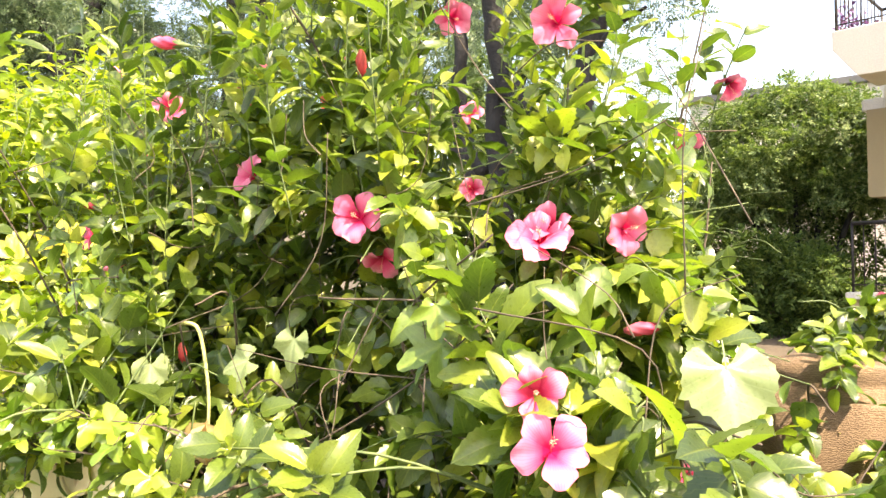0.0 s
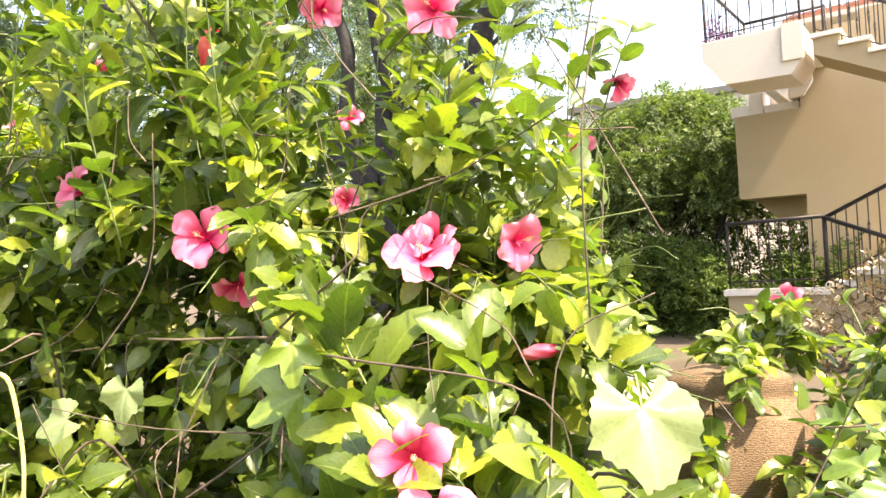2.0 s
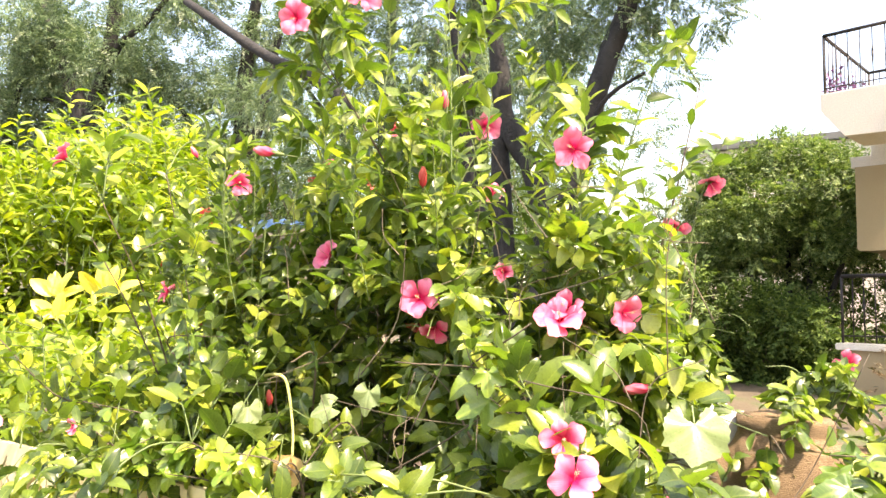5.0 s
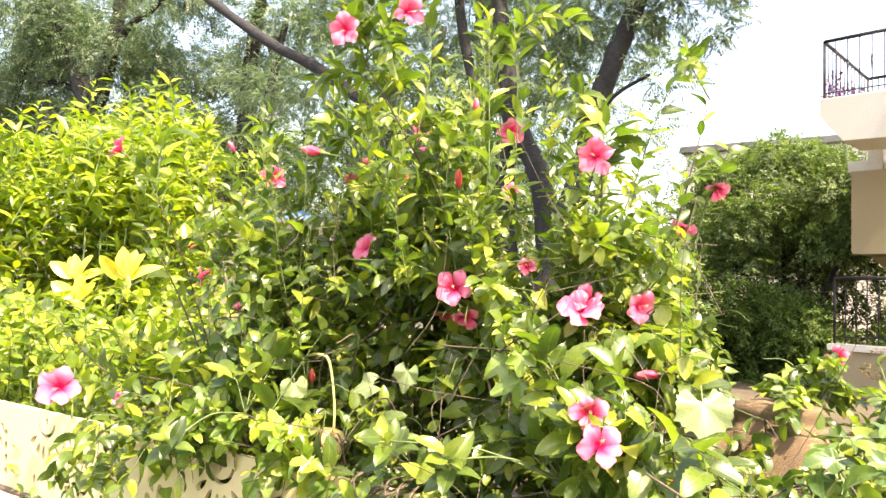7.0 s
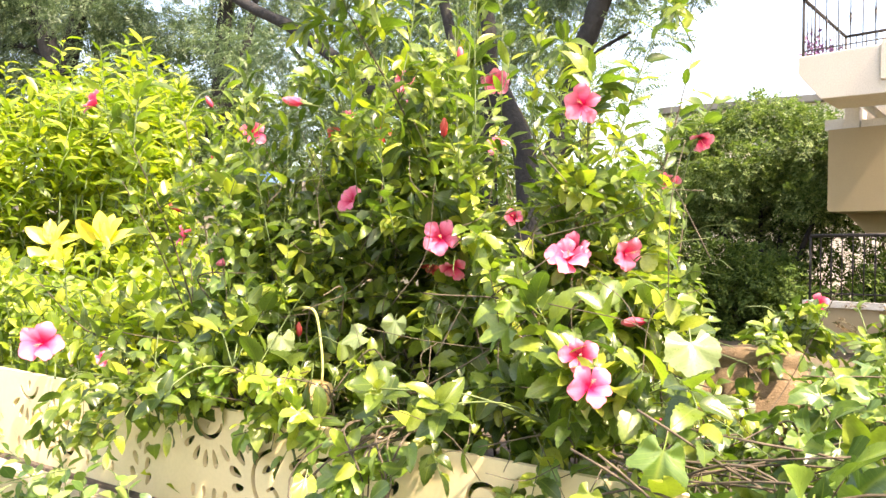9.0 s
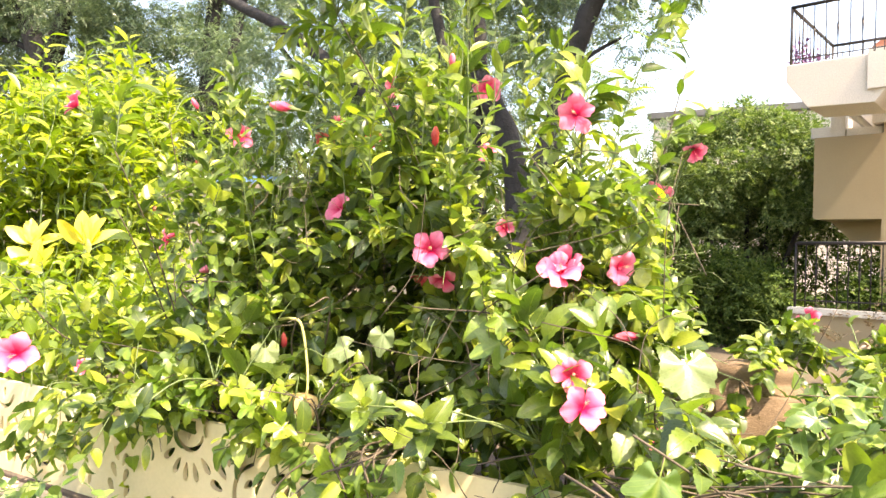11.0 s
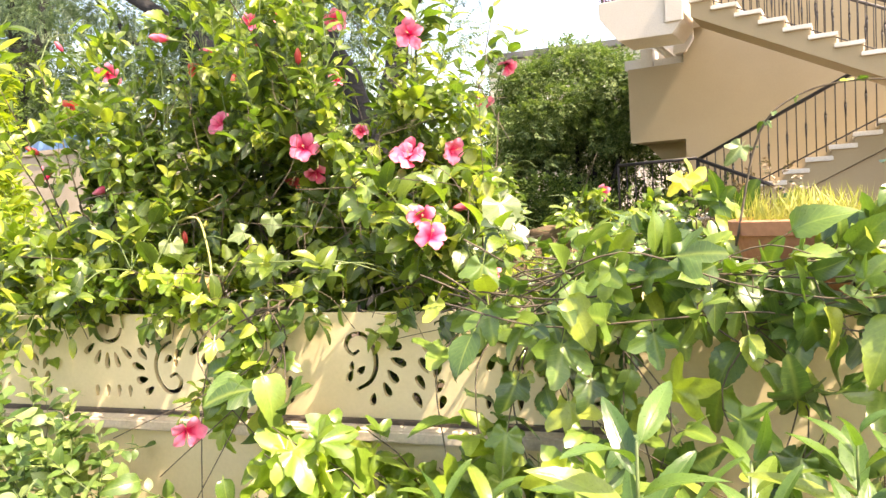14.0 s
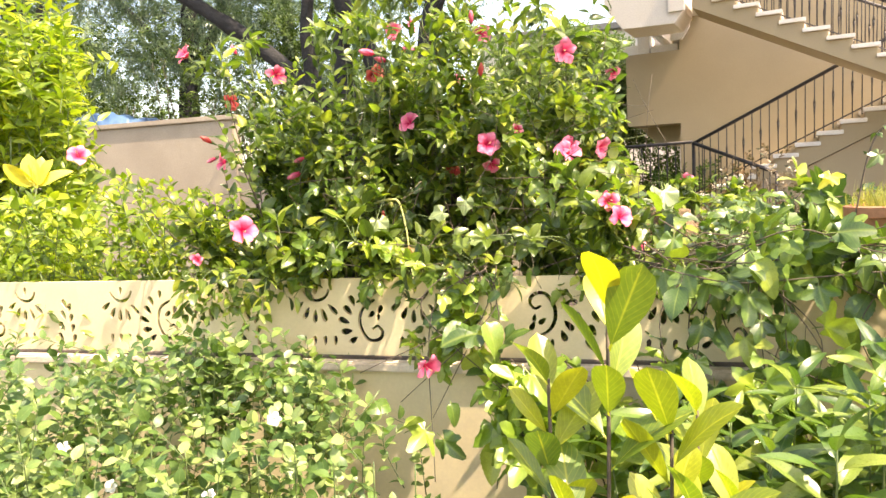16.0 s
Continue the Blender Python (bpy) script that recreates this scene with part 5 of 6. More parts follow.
    # dead grey-brown twigs that run through the bush
    for pts in ([(0.62, 1.10, 1.17), (0.45, 1.08, 1.19), (0.25, 1.10, 1.22), (0.05, 1.16, 1.20)], [(0.30, 1.15, 1.22), (0.12, 1.20, 1.30), (-0.05, 1.28, 1.36), (-0.2, 1.35, 1.33)], [(-0.15, 1.12, 1.16), (0.0, 1.14, 1.25), (0.1, 1.18, 1.33), (0.16, 1.25, 1.42)],
                [(0.75, 0.98, 1.20), (0.55, 1.02, 1.15), (0.35, 1.08, 1.10), (0.2, 1.12, 1.02)], [(-0.35, 1.2, 1.5), (-0.33, 1.25, 1.62), (-0.36, 1.3, 1.75)], [(-0.75, 1.15, 1.25), (-0.6, 1.15, 1.31), (-0.42, 1.2, 1.34)]):
        s = Shape()
        tube(s, smooth_path(pts, 6), 0.0017, 0.0008, 6, 0.3)
        part("dead_twig", s, M_TWIG, b, "bare brown twig")
    # a tangle of thin brown stems low in the bush
    tangle = Shape()
    for k in range(130):
        if k < 50:
            p = Vector((rng.uniform(-0.6, 1.0), rng.uniform(1.0, 1.3), rng.uniform(0.98, 1.36 if k % 2 else 1.15)))
            d = dirs(0.6, (0.7, -0.1, 0.15)) * rng.choice([-1, 1])
        else:
            p = Vector((rng.uniform(-0.95, 0.42), rng.uniform(1.08, 1.5), rng.uniform(1.05, 1.75)))
            d = dirs(0.55, (0.25 * rng.choice([-1, 1]), -0.1, 0.8))
        ln = rng.uniform(0.06, 0.17)
        tube(tangle, smooth_path([p - d * ln, p + Vector(rng.normal(0, 0.03, 3)), p + d * ln + Vector(rng.normal(0, 0.03, 3))], 5), 0.0012, 0.0007, 5)
    part("dead_twig_mass", tangle, M_TWIG, b, "tangle of thin dry brown stems", "stuff")
    # leaves with pale, torn blades
    pale = [Shape().add(*lobed_leaf(0.11, 0.72, d, 0.25, 11 + k)).mesh("leaf", M_PALELEAF) for k, d in enumerate((0.0, 0.12))]
    for p, f, n, sc in (((0.48, 1.15, 1.335), (0.25, -0.4, -0.85), (0.35, -0.75, 0.5), 0.78), ((0.03, 1.36, 1.46), (-0.1, -0.3, -0.95), (0.5, -0.8, 0.3), 0.60), ((-0.22, 1.17, 1.33), (-0.1, -0.2, -0.95), (0.3, -0.9, 0.3), 0.5), ((-0.55, 1.12, 1.27), (0.3, -0.3, -0.9), (0.4, -0.8, 0.4), 0.55), ((-0.30, 1.14, 1.29), (-0.8, -0.3, -0.3), (0.3, -0.8, 0.5), 0.5), ((-0.16, 1.02, 1.19), (0.7, -0.5, -0.1), (0.2, -0.4, 0.9), 0.55)):
        part("leaf", pale[int(rng.integers(2))], M_PALELEAF, b, "large pale torn leaf", at=aim(p, f, n, 0, sc))


hibiscus()

# ---- bright shrub on the -x side, with yellow top leaves ----
LIME = [leaf(0.112, 0.036, 6, 1, 0.36, 1.1, 0.3, d, 0.0, 0.04, seed=i) for i, d in enumerate((0.15, 0.3, 0.45))]
YEL = [leaf(0.17, 0.085, 8, 3, 0.45, 1.0, 0.3, d, 0.0, 0.05, seed=i) for i, d in enumerate((0.1, 0.3))]


def lime_shrub():
    b = thing("lime_shrub", "sunlit yellow-green shrub with narrow pointed leaves", "shrub", (-4.6, 3.2, 0))
    fol = Foliage(LIME, M_LIME, b)
    tw = Shape()
    n = 0
    while n < 680:
        x, y, z = rng.uniform(-6.4, -2.3), rng.uniform(1.7, 4.5), rng.uniform(0.85, 3.2)
        top = 2.42 + 0.27 * (y - 2.4) + 0.20 * math.sin(5 * x) + 0.12 * math.sin(13 * x + 4 * y)
        if z > top or ((x + 4.7) / 1.75) ** 2 + ((y - 3.1) / 1.45) ** 2 > 1 or x > -0.95 - 0.87 * y:
            continue
        p = Vector((x, y, z))
        o = Vector(((x + 3.4) * 0.3, (y - 2.4) * 0.3, 1)).normalized()
        if p.y < 3.0 and z > 1.1 and x > -4.9:
            continue
        d = (o + Vector(rng.normal(0, 0.5, 3))).normalized()
        path = smooth_path([p - d * 0.42, p - d * 0.2 + Vector(rng.normal(0, 0.02, 3)), p, p + d * 0.05 + Vector((0, 0, -0.02))], 4)
        tube(tw, path, 0.004, 0.002, 5)
        leafy_shoot(fol, path, 22, 1.25, 0.05, 1.25, 0.06)
        n += 1
    for i in range(46):
        y = rng.uniform(2.6, 4.2)
        p = Vector((rng.uniform(-6.3, -1.0 - 0.87 * y), y, rng.uniform(2.6, 3.0) + 0.2 * (y - 2.6)))
        path = smooth_path([p - Vector((rng.normal(0, 0.1), rng.normal(0, 0.1), 0.6)), p - Vector((rng.normal(0, 0.05), 0, 0.3)), p], 4)
        tube(tw, path, 0.004, 0.0015, 5)
        leafy_shoot(fol, path, 24, 1.15, 0.05, 1.2, 0.1)
    for i in range(16):
        x, y = rng.uniform(-5.4, -4.2), rng.uniform(2.9, 3.7)
        tube(tw, smooth_path([(-4.6 + rng.normal(0, 0.3), 3.2 + rng.normal(0, 0.2), -0.05), (x * 0.5 - 2.3, y, 0.9), (x, y, 1.9)], 5), 0.016, 0.006, 6)
    part("stem_mass", tw, M_GREENSTEM, b, "thin green stems", "stuff")
    fol.finish("narrow yellow-green leaves")
    y = thing("yellow_leaf_plant", "plant with large bright yellow top leaves", "plant", (-4.0, 2.75, 0))
    st = Shape()
    for c, n in (((-4.33, 2.70, 1.48), 6), ((-3.74, 2.72, 1.49), 6), ((-4.20, 2.64, 1.33), 3)):
        c = Vector(c)
        tube(st, smooth_path([(-4.0, 2.75, -0.05), (-4.0, 2.75, 0.8), c], 5), 0.012, 0.005, 6)
        for i in range(n):
            a = 2.6 * (i + 0.5) / n - 1.3 + rng.normal(0, 0.12)
            f = Vector((0.83 * math.sin(a), 0.55 * math.sin(a) - 0.1, 0.25 + 0.9 * math.cos(a)))
            part("leaf", Shape().add(*YEL[i % 2]), M_YELLOW, y, at=aim(c, f, (0.65, -0.6, 0.45), rng.normal(0, 0.35), rng.uniform(1.0, 1.4)))
        for i in range(5):
            a = i * 1.3
            part("leaf", Shape().add(*YEL[i % 2]), M_LIME, y, at=aim(c - Vector((0, 0, 0.10)), (math.cos(a), math.sin(a), 0.15), (0, 0, 1), rng.normal(0, 0.3), rng.uniform(1.0, 1.4)))
    part("stem_mass", st, M_GREENSTEM, y, kind="stuff")


lime_shrub()


# low mixed leaves along the wall top on the -x side
def wall_top_plants():
    b = thing("hedge_plants", "low leafy hedge plants behind the garden wall", "hedge", (-2.2, 1.5, 0))
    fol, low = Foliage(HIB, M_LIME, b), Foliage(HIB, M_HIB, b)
    tw = Shape()
    for k in range(230):
        p = Vector((rng.uniform(-3.6, -0.6), rng.uniform(1.12, 2.0), 0))
        p.z = rng.uniform(0.9, 1.42 - 0.12 * abs(p.x + 2))
        d = dirs(0.45, (0, -0.25, 1))
        d.y = -max(abs(d.y), 0.15)
        path = smooth_path([p - d * 0.3, p - d * 0.1, p], 4)
        tube(tw, path, 0.0025, 0.0012, 5)
        leafy_shoot(fol, path, 9, 0.85, 0.1)
    for k in range(190):
        p = Vector((rng.uniform(-3.3, -1.0), rng.uniform(1.15, 2.3), 0))
        p.z = rng.uniform(1.0, 1.52 - 0.16 * abs(p.x + 2.1))
        d = dirs(0.45, (0, -0.25, 1))
        path = smooth_path([p - d * 0.3, p - d * 0.1, p], 4)
        tube(tw, path, 0.003, 0.0015, 5)
        leafy_shoot(fol, path, 11, 0.8, 0.1)
    for k in range(190):
        p = Vector((rng.uniform(-3.9, 0.75), rng.uniform(1.19, 1.5), rng.uniform(0.80, 1.04)))
        d = dirs(0.5, (0, -0.1, 1))
        path = smooth_path([p - d * 0.2, p - d * 0.1, p], 4)
        tube(tw, path, 0.004, 0.002, 5)
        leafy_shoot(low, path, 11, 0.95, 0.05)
    for i in range(14):
        x = -3.5 + 0.2 * i
        tube(tw, smooth_path([(x, 1.5, -0.05), (x + 0.03, 1.48, 0.5), (x, 1.45, 1.1)], 4), 0.008, 0.004, 6)
    part("stem_mass", tw, M_GREENSTEM, b, "", "stuff")
    fol.finish("mixed yellow-green leaves")
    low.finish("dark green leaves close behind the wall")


wall_top_plants()

# ---- climber over the wall on the +x side ----
LOBED = [lobed_leaf(0.096, w, d, c, i) for i, (d, w, c) in enumerate(((0.45, 0.75, 0.45), (0.6, 0.85, 0.2), (0.75, 0.9, 0.35), (0.55, 0.65, 0.6)))]
OVAL = [leaf(0.118, 0.074, 17, 3, 0.34, 0.95, f, d, 0.045, w, seed=i) for i, (f, d, w) in enumerate(((0.15, 0.2, 0.12), (0.45, 0.4, 0.08), (0.3, 0.6, 0.14)))]


def climber():
    b = thing("wall_climber", "rambling climber with large lobed leaves over the wall", "climber", (1.0, 1.0, 0))
    fol = Foliage(LOBED + OVAL, M_BROAD, b, near=lambda p: p.y < 1.05 and p.x > 0.3, limit=260, pick=lambda p: int(rng.integers(4, 7)) if rng.random() < 0.35 else int(rng.integers(4)))
    # same lobed leaves in the brighter colour, painted as if in sun
    lit = Foliage(LOBED, M_BROAD_LIT, b, near=lambda p: True, limit=200)
    tw = Shape()
    # long runners along the top of the wall and down its face
    runs = []
    for k in range(12):
        x0 = rng.uniform(-0.30, -0.12) if k < 6 else rng.uniform(0.42, 0.74)
        pts = [(x0, 1.15, 1.08), (x0 + 0.05, 1.0, 1.09), (x0 + rng.normal(0, 0.1), 0.92, 0.95), (x0 + rng.normal(0, 0.15), 0.80, rng.uniform(0.35, 0.8))]
        runs.append(smooth_path(pts, 6))
    for k in range(30):
        x0, y0 = rng.uniform(0.25, 1.5), rng.uniform(1.2, 2.3)
        z0 = rng.uniform(0.98, 1.22)
        runs.append(smooth_path([(x0, y0, z0 - 0.15), (x0 + rng.normal(0, 0.15), y0 - 0.1, z0), (x0 + rng.normal(0, 0.25), y0 - 0.25, z0 - 0.02)], 6))
    for k in range(26):
        x0, y0 = rng.uniform(0.60, 1.25), rng.uniform(1.3, 1.85)
        z0 = rng.uniform(1.06, 1.27)
        runs.append(smooth_path([(x0, y0, z0 - 0.2), (x0 + rng.normal(0, 0.08), y0 - 0.06, z0), (x0 + rng.normal(0, 0.15), y0 - 0.18, z0 + 0.02)], 6))
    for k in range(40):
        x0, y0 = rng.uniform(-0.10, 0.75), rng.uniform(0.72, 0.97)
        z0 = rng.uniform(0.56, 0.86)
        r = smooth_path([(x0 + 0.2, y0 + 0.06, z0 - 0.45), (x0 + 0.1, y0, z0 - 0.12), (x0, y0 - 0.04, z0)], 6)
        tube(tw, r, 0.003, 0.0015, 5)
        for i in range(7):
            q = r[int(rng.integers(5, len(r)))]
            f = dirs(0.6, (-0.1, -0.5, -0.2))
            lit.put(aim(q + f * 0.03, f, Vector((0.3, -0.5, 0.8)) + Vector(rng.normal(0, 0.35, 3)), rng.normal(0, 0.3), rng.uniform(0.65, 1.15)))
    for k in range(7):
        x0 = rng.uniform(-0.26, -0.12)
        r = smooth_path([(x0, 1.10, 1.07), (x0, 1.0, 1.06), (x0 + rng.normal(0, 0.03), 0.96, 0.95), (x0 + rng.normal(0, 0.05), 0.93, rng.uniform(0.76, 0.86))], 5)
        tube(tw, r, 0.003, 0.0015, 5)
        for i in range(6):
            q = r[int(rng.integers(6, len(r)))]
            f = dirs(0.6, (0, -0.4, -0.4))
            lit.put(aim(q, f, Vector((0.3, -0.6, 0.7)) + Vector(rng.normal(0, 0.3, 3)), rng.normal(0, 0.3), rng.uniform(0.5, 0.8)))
    for k in range(16):
        x0, y0 = rng.uniform(0.55, 1.05), rng.uniform(1.35, 1.75)
        z0 = rng.uniform(0.98, 1.12)
        runs.append(smooth_path([(x0, y0, z0 - 0.2), (x0 + rng.normal(0, 0.08), y0 - 0.06, z0), (x0 + rng.normal(0, 0.12), y0 - 0.15, z0 + 0.02)], 6))
    for k in range(18):
        x0 = rng.uniform(-0.85, 0.45)
        z0 = rng.uniform(0.98, 1.42)
        runs.append(smooth_path([(x0, 1.3, z0 - 0.2), (x0 + rng.normal(0, 0.1), 1.18, z0), (x0 + rng.normal(0, 0.15), 1.10, z0 + rng.normal(0, 0.08))], 6))
    # vines along the wall top and loose strands down the face of the pier, a leaf at every joint
    vines = []
    for k in range(17):
        y0, z0 = rng.uniform(0.72, 1.12), rng.uniform(1.04, 1.22)
        xs = np.linspace(rng.uniform(0.30, 0.7), rng.uniform(1.5, 2.3), 8)
        vines.append((smooth_path([(x, y0 + rng.normal(0, 0.05), z0 + rng.normal(0, 0.045) + 0.10 * max(0, x - 1.3)) for x in xs], 5), 0.050))
    for k in range(24):
        x0 = rng.uniform(0.55, 2.1)
        vines.append((smooth_path([(x0, 1.0, 1.11), (x0 + rng.normal(0, 0.05), 0.88, 1.08), (x0 + rng.normal(0, 0.10), 0.80, 0.90), (x0 + rng.normal(0, 0.14), 0.74, rng.uniform(0.52, 0.78))], 6), 0.072))
    for path, gap in vines:
        tube(tw, path, 0.0022, 0.0013, 6)
        run, side = 0.0, 1
        for p0, p1 in zip(path, path[1:]):
            run += (p1 - p0).length
            if run < gap * rng.uniform(0.8, 1.3):
                continue
            run, side = 0.0, -side
            d = (p1 - p0).normalized()
            f = (d * 0.35 + Vector((0.2 * side, -0.55, 0.55 * side - 0.15)) + Vector(rng.normal(0, 0.35, 3))).normalized()
            nz = Vector((0.12, -0.72, 0.58)) + Vector(rng.normal(0, 0.42, 3))
            stalk = p1 + f * rng.uniform(0.02, 0.05)
            tube(tw, [p1, stalk], 0.0012, 0.0010, 4)
            fol.put(aim(stalk, f, nz, rng.normal(0, 0.35), rng.uniform(0.55, 1.02)))
    # runners with sunlit-coloured leaves over the low leaves on the -x side
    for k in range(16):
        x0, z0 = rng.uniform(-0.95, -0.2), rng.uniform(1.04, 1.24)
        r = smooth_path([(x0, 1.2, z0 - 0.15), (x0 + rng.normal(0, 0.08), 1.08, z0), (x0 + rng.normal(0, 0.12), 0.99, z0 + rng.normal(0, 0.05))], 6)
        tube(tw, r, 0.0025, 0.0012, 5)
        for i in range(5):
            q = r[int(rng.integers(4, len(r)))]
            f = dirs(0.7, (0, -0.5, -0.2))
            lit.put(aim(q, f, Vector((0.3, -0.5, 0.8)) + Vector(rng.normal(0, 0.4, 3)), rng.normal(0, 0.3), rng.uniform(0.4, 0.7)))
    for r in runs:
        tube(tw, r, 0.003, 0.0015, 5)
        for i in range(7 if r[0].x < 0.5 else 11):
            q = r[int(rng.integers(2, len(r)))]
            f = dirs(0.75, (0.0, -0.5, -0.25))
            fol.put(aim(q + f * 0.03 + Vector(rng.normal(0, 0.03, 3)), f, Vector((0.25, -0.5, 0.8)) + Vector(rng.normal(0, 0.45, 3)), rng.normal(0, 0.4), rng.uniform(0.6, 1.15) * (0.6 if q.x < 0.95 and q.z > 0.95 else 1.05)))
    for c, mat, n in (((0.935, 0.89, 1.365), M_YELLOW, 2), ((1.045, 0.84, 1.42), M_PALELEAF, 1)):
        for i in range(n):
            part("leaf", Shape().add(*LOBED[i]), mat, b, "bright yellow ageing leaf" if mat == M_YELLOW else "pale withered leaf", at=aim(c, (0.5 * i - 0.4, -0.3, -0.5 + 0.3 * i), (0.35, -0.85, 0.35), 0.2 * i, 0.44))
    for pts in ([(1.05, 1.1, 1.20), (1.11, 1.12, 1.46), (1.21, 1.14, 1.545), (1.337, 1.125, 1.558), (1.415, 1.109, 1.535), (1.47, 1.1, 1.49)], [(1.35, 1.08, 1.12), (1.36, 1.075, 1.28), (1.40, 1.07, 1.42), (1.45, 1.06, 1.47)], [(1.6, 1.05, 1.1), (1.62, 1.0, 1.3), (1.68, 0.98, 1.46)], [(1.9, 1.05, 1.1), (1.88, 1.0, 1.35), (1.95, 0.95, 1.5)], [(1.25, 0.95, 1.08), (1.28, 0.9, 1.25), (1.33, 0.86, 1.34)], [(0.95, 0.95, 1.08), (0.9, 0.92, 1.2), (0.86, 0.9, 1.27)]):
        path = smooth_path(pts, 6)
        tube(tw, path, 0.003, 0.0012, 5)
        small = 0.35 if len(pts) > 4 else 1.0
        for i in range(9):
            q = path[int(rng.integers(3, len(path)))]
            fol.put(aim(q, dirs(0.7, (0, -0.3, 0.2)), Vector((0.2, -0.5, 0.8)) + Vector(rng.normal(0, 0.4, 3)), 0, small * rng.uniform(0.4, 0.85)))
    part("runner_mass", tw, M_TWIG, b, "thin brown runners and tendrils", "stuff")
    fol.finish("large lobed leaves with pale sheen")
    lit.finish("lobed leaves in a brighter sunlit yellow-green")


climber()


def pot_with_grass():
    c = Vector((1.20, 1.16, 1.075))
    p = thing("terracotta_planter", "wide terracotta planter standing on the wall pier", "planter", c)
    outer = [(0.105, 0.0), (0.125, 0.06), (0.142, 0.13), (0.145, 0.145), (0.160, 0.148), (0.162, 0.180), (0.150, 0.184), (0.146, 0.160), (0.0, 0.155)]
    s, n = Shape(), 32
    vs = [(c.x + r * math.cos(2 * math.pi * k / n), c.y + 0.72 * r * math.sin(2 * math.pi * k / n), c.z + z) for r, z in outer for k in range(n)]
    fs = [(i * n + k, i * n + (k + 1) % n, (i + 1) * n + (k + 1) % n, (i + 1) * n + k) for i in range(len(outer) - 1) for k in range(n)]
    s.add(vs, fs + [tuple(range(n))[::-1]])
    part("pot", s, M_TERRA, p, smooth=False)
    g = thing("potted_grass", "tuft of yellowish grass in the planter", "grass", c + Vector((0, 0, 0.15)))
    s = Shape()
    t = leaf(0.14, 0.006, 5, 1, 0.4, 1, 0.1, 0.5, stalk=0.0)
    for i in range(520):
        a, r = rng.uniform(0, 6.28), 0.145 * math.sqrt(rng.random())
        s.add(*t, aim((c.x + r * math.cos(a), c.y + 0.7 * r * math.sin(a), c.z + 0.155), (0.4 * math.cos(a) + rng.normal(0, 0.4), 0.4 * math.sin(a) + rng.normal(0, 0.4), 1), (math.cos(a), math.sin(a), 0.2), 0, rng.uniform(0.35, 0.75)))
    part("blades", s, M_GRASS, g, kind="stuff")


pot_with_grass()

# ---- plants in front of the wall ----
LANCE = [leaf(0.19, 0.054, 19, 3, 0.42, 1.05, 0.35, d, 0.035, 0.07, seed=i) for i, d in enumerate((0.2, 0.4, 0.6))]
CROTON = [leaf(0.100, 0.047, 9, 3, 0.62, 0.85, 0.18, d, 0.0, 0.02, seed=i) for i, d in enumerate((0.05, 0.15, 0.3))]
SMALL = [leaf(0.046, 0.030, 4, 1, 0.42, 1.0, 0.2, d, 0.0, 0.03, seed=i) for i, d in enumerate((0.1, 0.3))]


def rosette_stem(b, mat, temps, base, tip, leaves, size, low=0.45, up=0.5, shrink=2.6, bark=None):
    s = Shape()
    path = smooth_path([base, Vector(base).lerp(Vector(tip), 0.5) + Vector(rng.normal(0, 0.02, 3)), tip], 6)
    tube(s, path, 0.0038, 0.002, 6)
    st = part("stem", s, bark or M_GREENSTEM, b)
    n = len(path)
    for i in range(leaves):
        t = low + (1 - low) * ((i + 0.5) / leaves) ** 0.75
        k = min(n - 1.001, t * (n - 1))
        p = path[int(k)].lerp(path[int(k) + 1], k - int(k))
        a = i * 2.4 + rng.normal(0, 0.2)
        rise = up + 1.6 * max(0, t - 0.8) * 3
        f = Vector((math.cos(a), math.sin(a), rise + rng.normal(0, 0.15)))
        yield aim(p, f, Vector((0, 0, 1)) + SUN * 0.4 + Vector(rng.normal(0, 0.2, 3)), rng.normal(0, 0.25), size * rng.uniform(0.7, 1.12) * (1 - shrink * max(0, t - 0.83)))


def stand_of(name, label, category, temps, mat, stems, size, leaves, up=0.5, low=0.45, shrink=2.6, bark=None):
    b = thing(name, label, category, (stems[0][0], stems[0][1], 0))
    meshes = [Shape().add(*t).mesh("leaf", mat) for t in temps]
    for x, y, z, lx, ly in stems:
        for m in rosette_stem(b, mat, temps, (x, y, -0.05), (x + lx, y + ly, z), leaves, size, low, up, shrink, bark):
            part("leaf", meshes[int(rng.integers(len(meshes)))], mat, b, at=m)
    return b


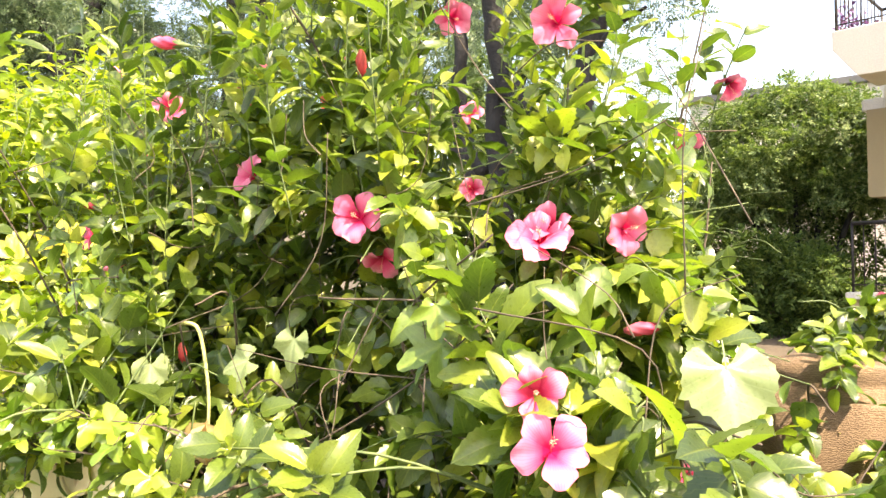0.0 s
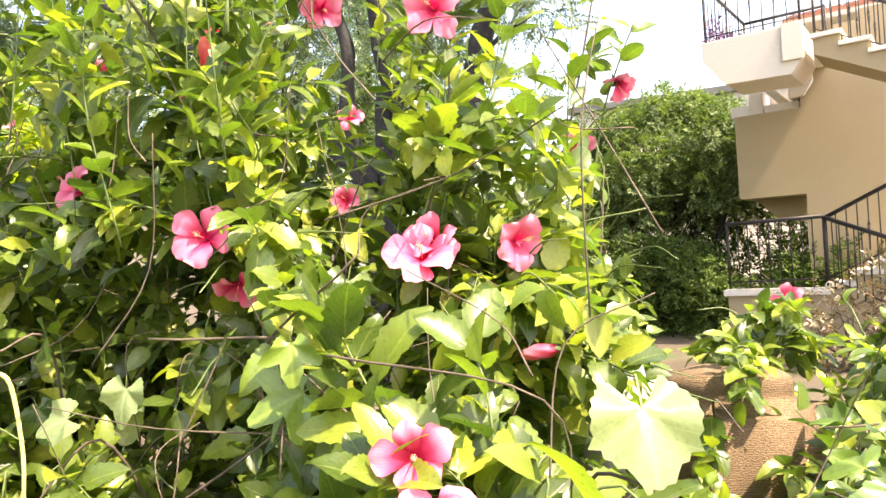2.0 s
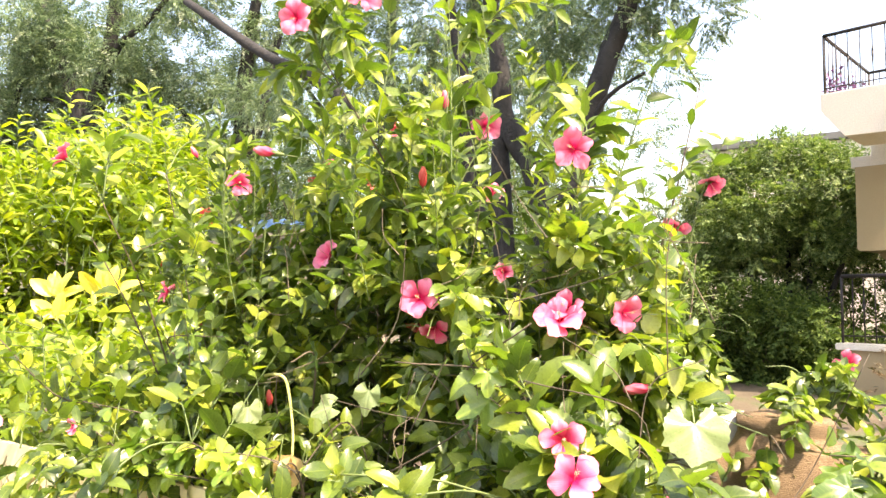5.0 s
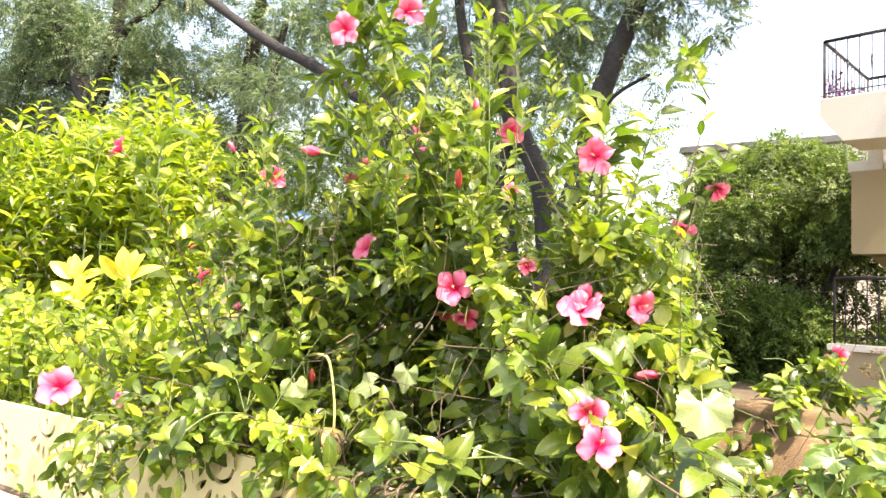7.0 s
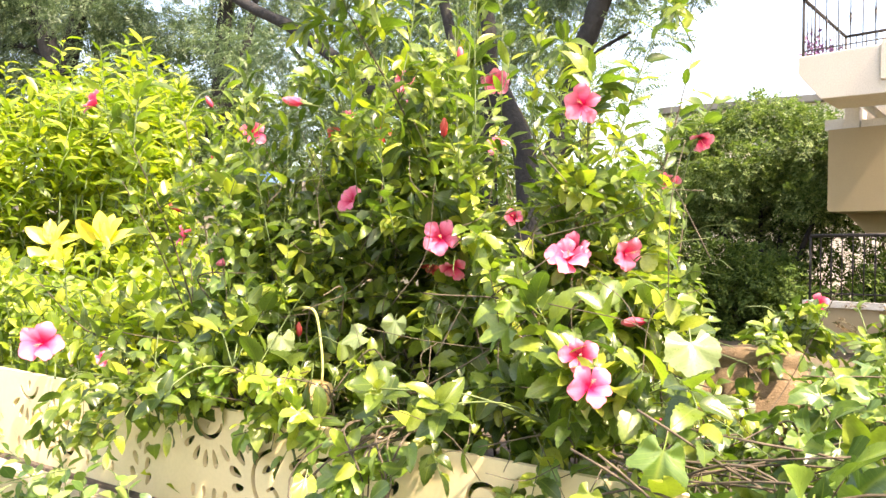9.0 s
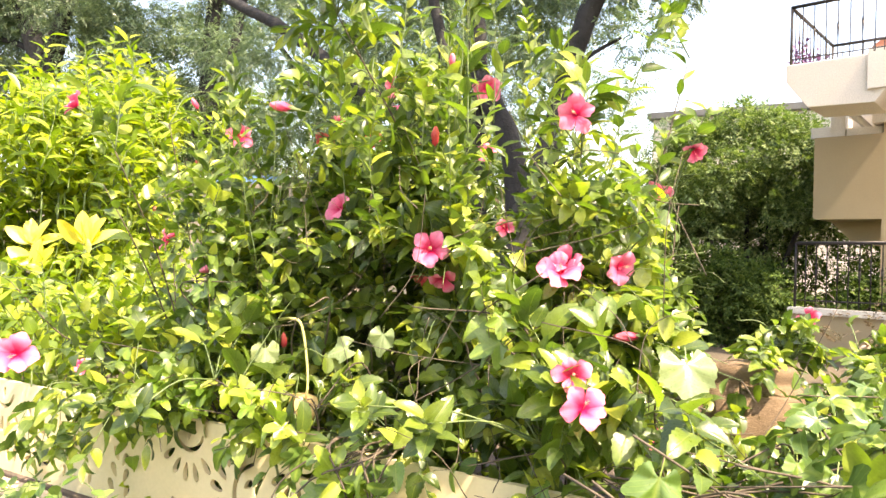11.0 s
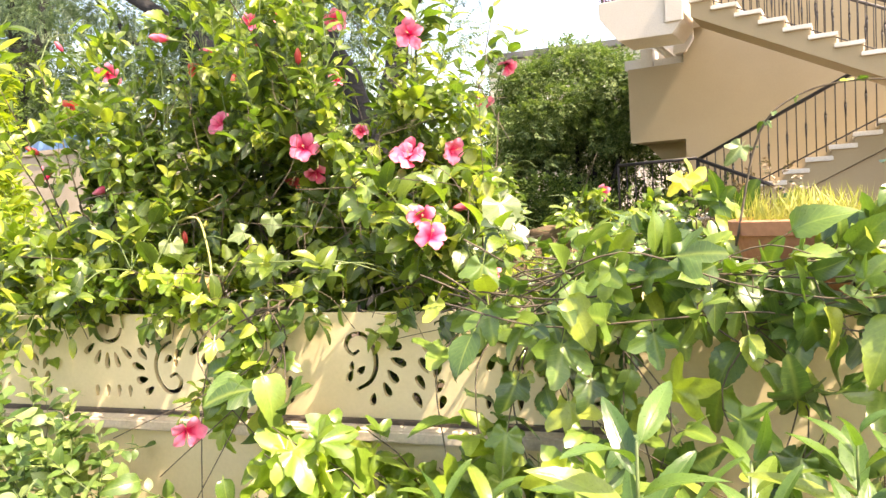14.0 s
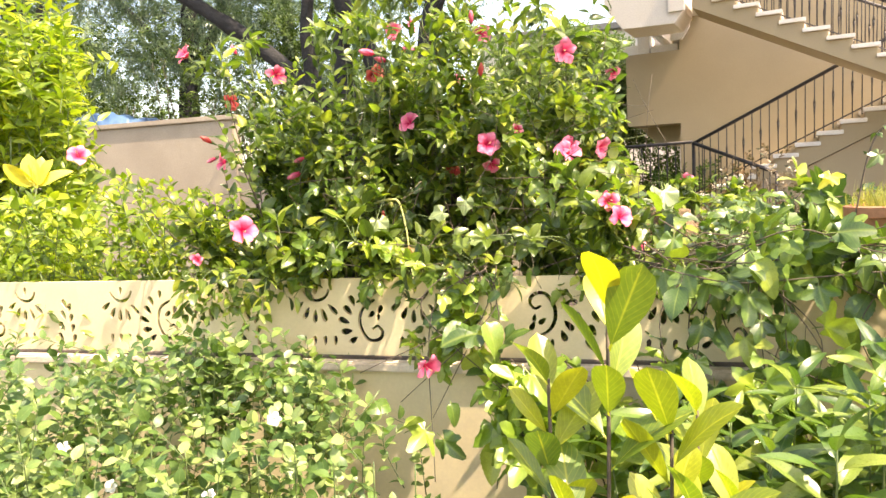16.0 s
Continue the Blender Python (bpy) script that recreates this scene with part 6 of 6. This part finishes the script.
stand_of("lance_leaf_plant", "bushy plant with long ribbed lance-shaped leaves", "plant", LANCE, M_LANCE,
         [(0.84, 0.12, 1.06, 0.02, 0.02), (0.60, 0.36, 0.82, 0.0, 0.0), (0.98, 0.22, 0.95, 0.03, 0.0), (1.16, 0.10, 1.02, 0.03, 0.05), (0.74, 0.02, 0.90, 0.0, 0.0), (1.34, 0.28, 1.04, 0.02, 0.0), (1.05, -0.08, 0.86, 0.0, 0.0), (0.48, 0.55, 0.78, 0.0, 0.0), (1.30, -0.02, 0.92, 0.0, 0.0), (0.30, 0.62, 0.66, 0.0, 0.0), (0.70, 0.45, 0.80, 0.0, 0.0), (1.15, 0.45, 0.98, 0.0, 0.0), (1.5, 0.1, 0.98, 0.0, 0.0), (0.92, 0.42, 0.86, 0.0, 0.0), (0.86, 0.26, 0.92, 0.0, 0.0), (1.22, 0.24, 0.98, 0.0, 0.0), (1.42, 0.16, 0.96, 0.0, 0.0), (1.0, 0.05, 0.98, 0.0, 0.0), (0.66, 0.2, 0.82, 0.0, 0.0), (1.6, 0.3, 1.0, 0.0, 0.0), (0.78, 0.55, 0.86, 0.0, 0.0), (1.02, 0.58, 0.88, 0.0, 0.0), (1.26, 0.55, 0.90, 0.0, 0.0), (0.55, 0.62, 0.76, 0.0, 0.0), (1.1, 0.3, 0.92, 0.02, 0.0), (0.80, 0.30, 0.84, 0.0, 0.0)], 0.90, 30, 0.4, 0.26)
stand_of("yellow_shoot_plant", "young plant with glossy yellow-green paddle leaves", "plant", CROTON, M_CROTON,
         [(0.362, -0.62, 1.275, 0.0, 0.0), (0.34, -0.61, 1.19, -0.045, 0.0), (0.385, -0.61, 1.14, 0.04, 0.0), (0.455, -0.42, 1.095, 0.01, 0.0), (0.35, -0.64, 1.06, -0.03, -0.02), (0.42, -0.60, 1.04, 0.03, 0.0), (0.48, -0.44, 0.98, 0.03, 0.0)], 0.98, 8, 1.0, 0.84, 0.4, M_TWIG)


def small_shrub():
    b = thing("small_leaf_shrub", "pale small-leaved shrub with a few white flowers", "shrub", (-0.9, 0.3, 0))
    fol = Foliage(SMALL, M_SMALL, b)
    tw = Shape()
    n = 0
    while n < 640:
        x, y, z = rng.uniform(-2.2, -0.1), rng.uniform(-0.1, 0.85), rng.uniform(0.1, 0.95)
        top = 0.90 - 0.45 * max(0, x + 0.85) ** 1.2 * 1.7 + 0.08 * math.sin(9 * x)
        if z > top:
            continue
        d = dirs(0.5, (0, -0.1, 1))
        p = Vector((x, y, z))
        path = smooth_path([p - d * 0.26, p - d * 0.1 + Vector(rng.normal(0, 0.015, 3)), p], 4)
        tube(tw, path, 0.002, 0.001, 4)
        leafy_shoot(fol, path, 15, 1.0, 0.05, 1.0, 0.3, 0.8)
        n += 1
    # slender shoots that stand up before the pierced panels
    for k in range(46):
        x = rng.uniform(-1.25, -0.58)
        p = Vector((x, rng.uniform(0.74, 0.91), rng.uniform(0.76, 0.91) - 0.10 * max(0, x + 0.9)))
        path = smooth_path([p - Vector((rng.normal(0, 0.03), rng.uniform(0.02, 0.08), 0.30)), p - Vector((rng.normal(0, 0.015), 0.02, 0.14)), p], 4)
        tube(tw, path, 0.0018, 0.0009, 4)
        leafy_shoot(fol, path, 13, 1.15, 0.05, 1.0, 0.3, 0.8)
    for i in range(14):
        x = -1.8 + 0.12 * i
        tube(tw, smooth_path([(x, 0.4, -0.05), (x + 0.02, 0.38, 0.3), (x + 0.04, 0.36, 0.65)], 4), 0.005, 0.002, 5)
    part("stem_mass", tw, M_GREENSTEM, b, "", "stuff")
    fol.finish("small pale green leaves")
    for p in [(-0.55, 0.25, 0.80), (-0.70, 0.15, 0.62), (-1.05, 0.2, 0.60), (-0.95, 0.1, 0.52), (-1.3, 0.3, 0.66)]:
        open_flower(b, p, (0.3, -0.8, 0.5), 0.04, "white", 0.3, "small white flower")


small_shrub()


def sack():
    s = thing("jute_sack", "lumpy brown jute sack standing in the bed", "sack", (0.62, 1.95, 0.70))
    bm = bmesh.new()
    bmesh.ops.create_cube(bm, size=1.0, matrix=Matrix.Translation((0.50, 2.04, 0.91)) @ Matrix.Rotation(0.25, 4, "Z") @ Matrix.Diagonal((0.36, 0.28, 0.60, 1)))
    bmesh.ops.bevel(bm, geom=list(bm.edges), offset=0.07, segments=3, affect="EDGES")
    bmesh.ops.subdivide_edges(bm, edges=list(bm.edges), cuts=2, use_grid_fill=True)
    for v in bm.verts:
        v.co += v.normal * 0.03 * noise.noise(v.co * 7)
    for f in bm.faces:
        f.smooth = True
    part("sack_body", bm, M_JUTE, s)
    t = Shape()
    tube(t, [(0.50 + 0.192 * math.cos(a) * math.cos(0.25) - 0.152 * math.sin(a) * math.sin(0.25), 2.04 + 0.192 * math.cos(a) * math.sin(0.25) + 0.152 * math.sin(a) * math.cos(0.25), 0.97) for a in [0.2618 * k for k in range(25)]], 0.006, 0.006, 6)
    part("tie_rope", t, M_TWIG, s, "thin brown tie rope")
    st = thing("garden_stone", "pale grey garden stone beside the sack", "stone", (0.36, 2.0, 0.70))
    bm = bmesh.new()
    bmesh.ops.create_icosphere(bm, subdivisions=3, radius=1.0, matrix=Matrix.Translation((0.30, 2.08, 0.99)) @ Matrix.Diagonal((0.12, 0.12, 0.27, 1)))
    for v in bm.verts:
        v.co += v.normal * 0.03 * noise.noise(v.co * 6)
    part("stone_body", bm, M_GREY, st)


sack()


def purple_plant():
    b = thing("purple_plant", "small plant with dark purple strap leaves", "plant", (-2.10, 2.47, 0.70))
    s = Shape()
    tube(s, smooth_path([(-2.10, 2.47, 0.60), (-2.11, 2.47, 0.95), (-2.10, 2.48, 1.24)], 5), 0.009, 0.006, 6)
    part("stem", s, M_TWIG, b)
    blade = [Shape().add(*leaf(0.17, 0.034, 7, 2, 0.4, 1.0, 0.3, d, seed=k)).mesh("leaf", M_PURPLE) for k, d in enumerate((0.1, 0.35))]
    for i in range(26):
        a, t = i * 2.4, i / 25
        part("leaf", blade[i % 2], M_PURPLE, b, at=aim((-2.10, 2.47, 1.02 + 0.22 * t), (math.cos(a), math.sin(a), 0.2 + 1.2 * t), (0, 0, 1), rng.normal(0, 0.2), rng.uniform(0.8, 1.1)))


purple_plant()
understorey("rusty_shrub", "thin shrub with rust-brown leaves beside the stair railing", [(1.15 + 0.24 * i, 9.25 + 0.08 * (i % 2), 0.26, 0.75 + 0.13 * i + 0.12 * math.sin(2.1 * i)) for i in range(6)], M_RUST, 130)
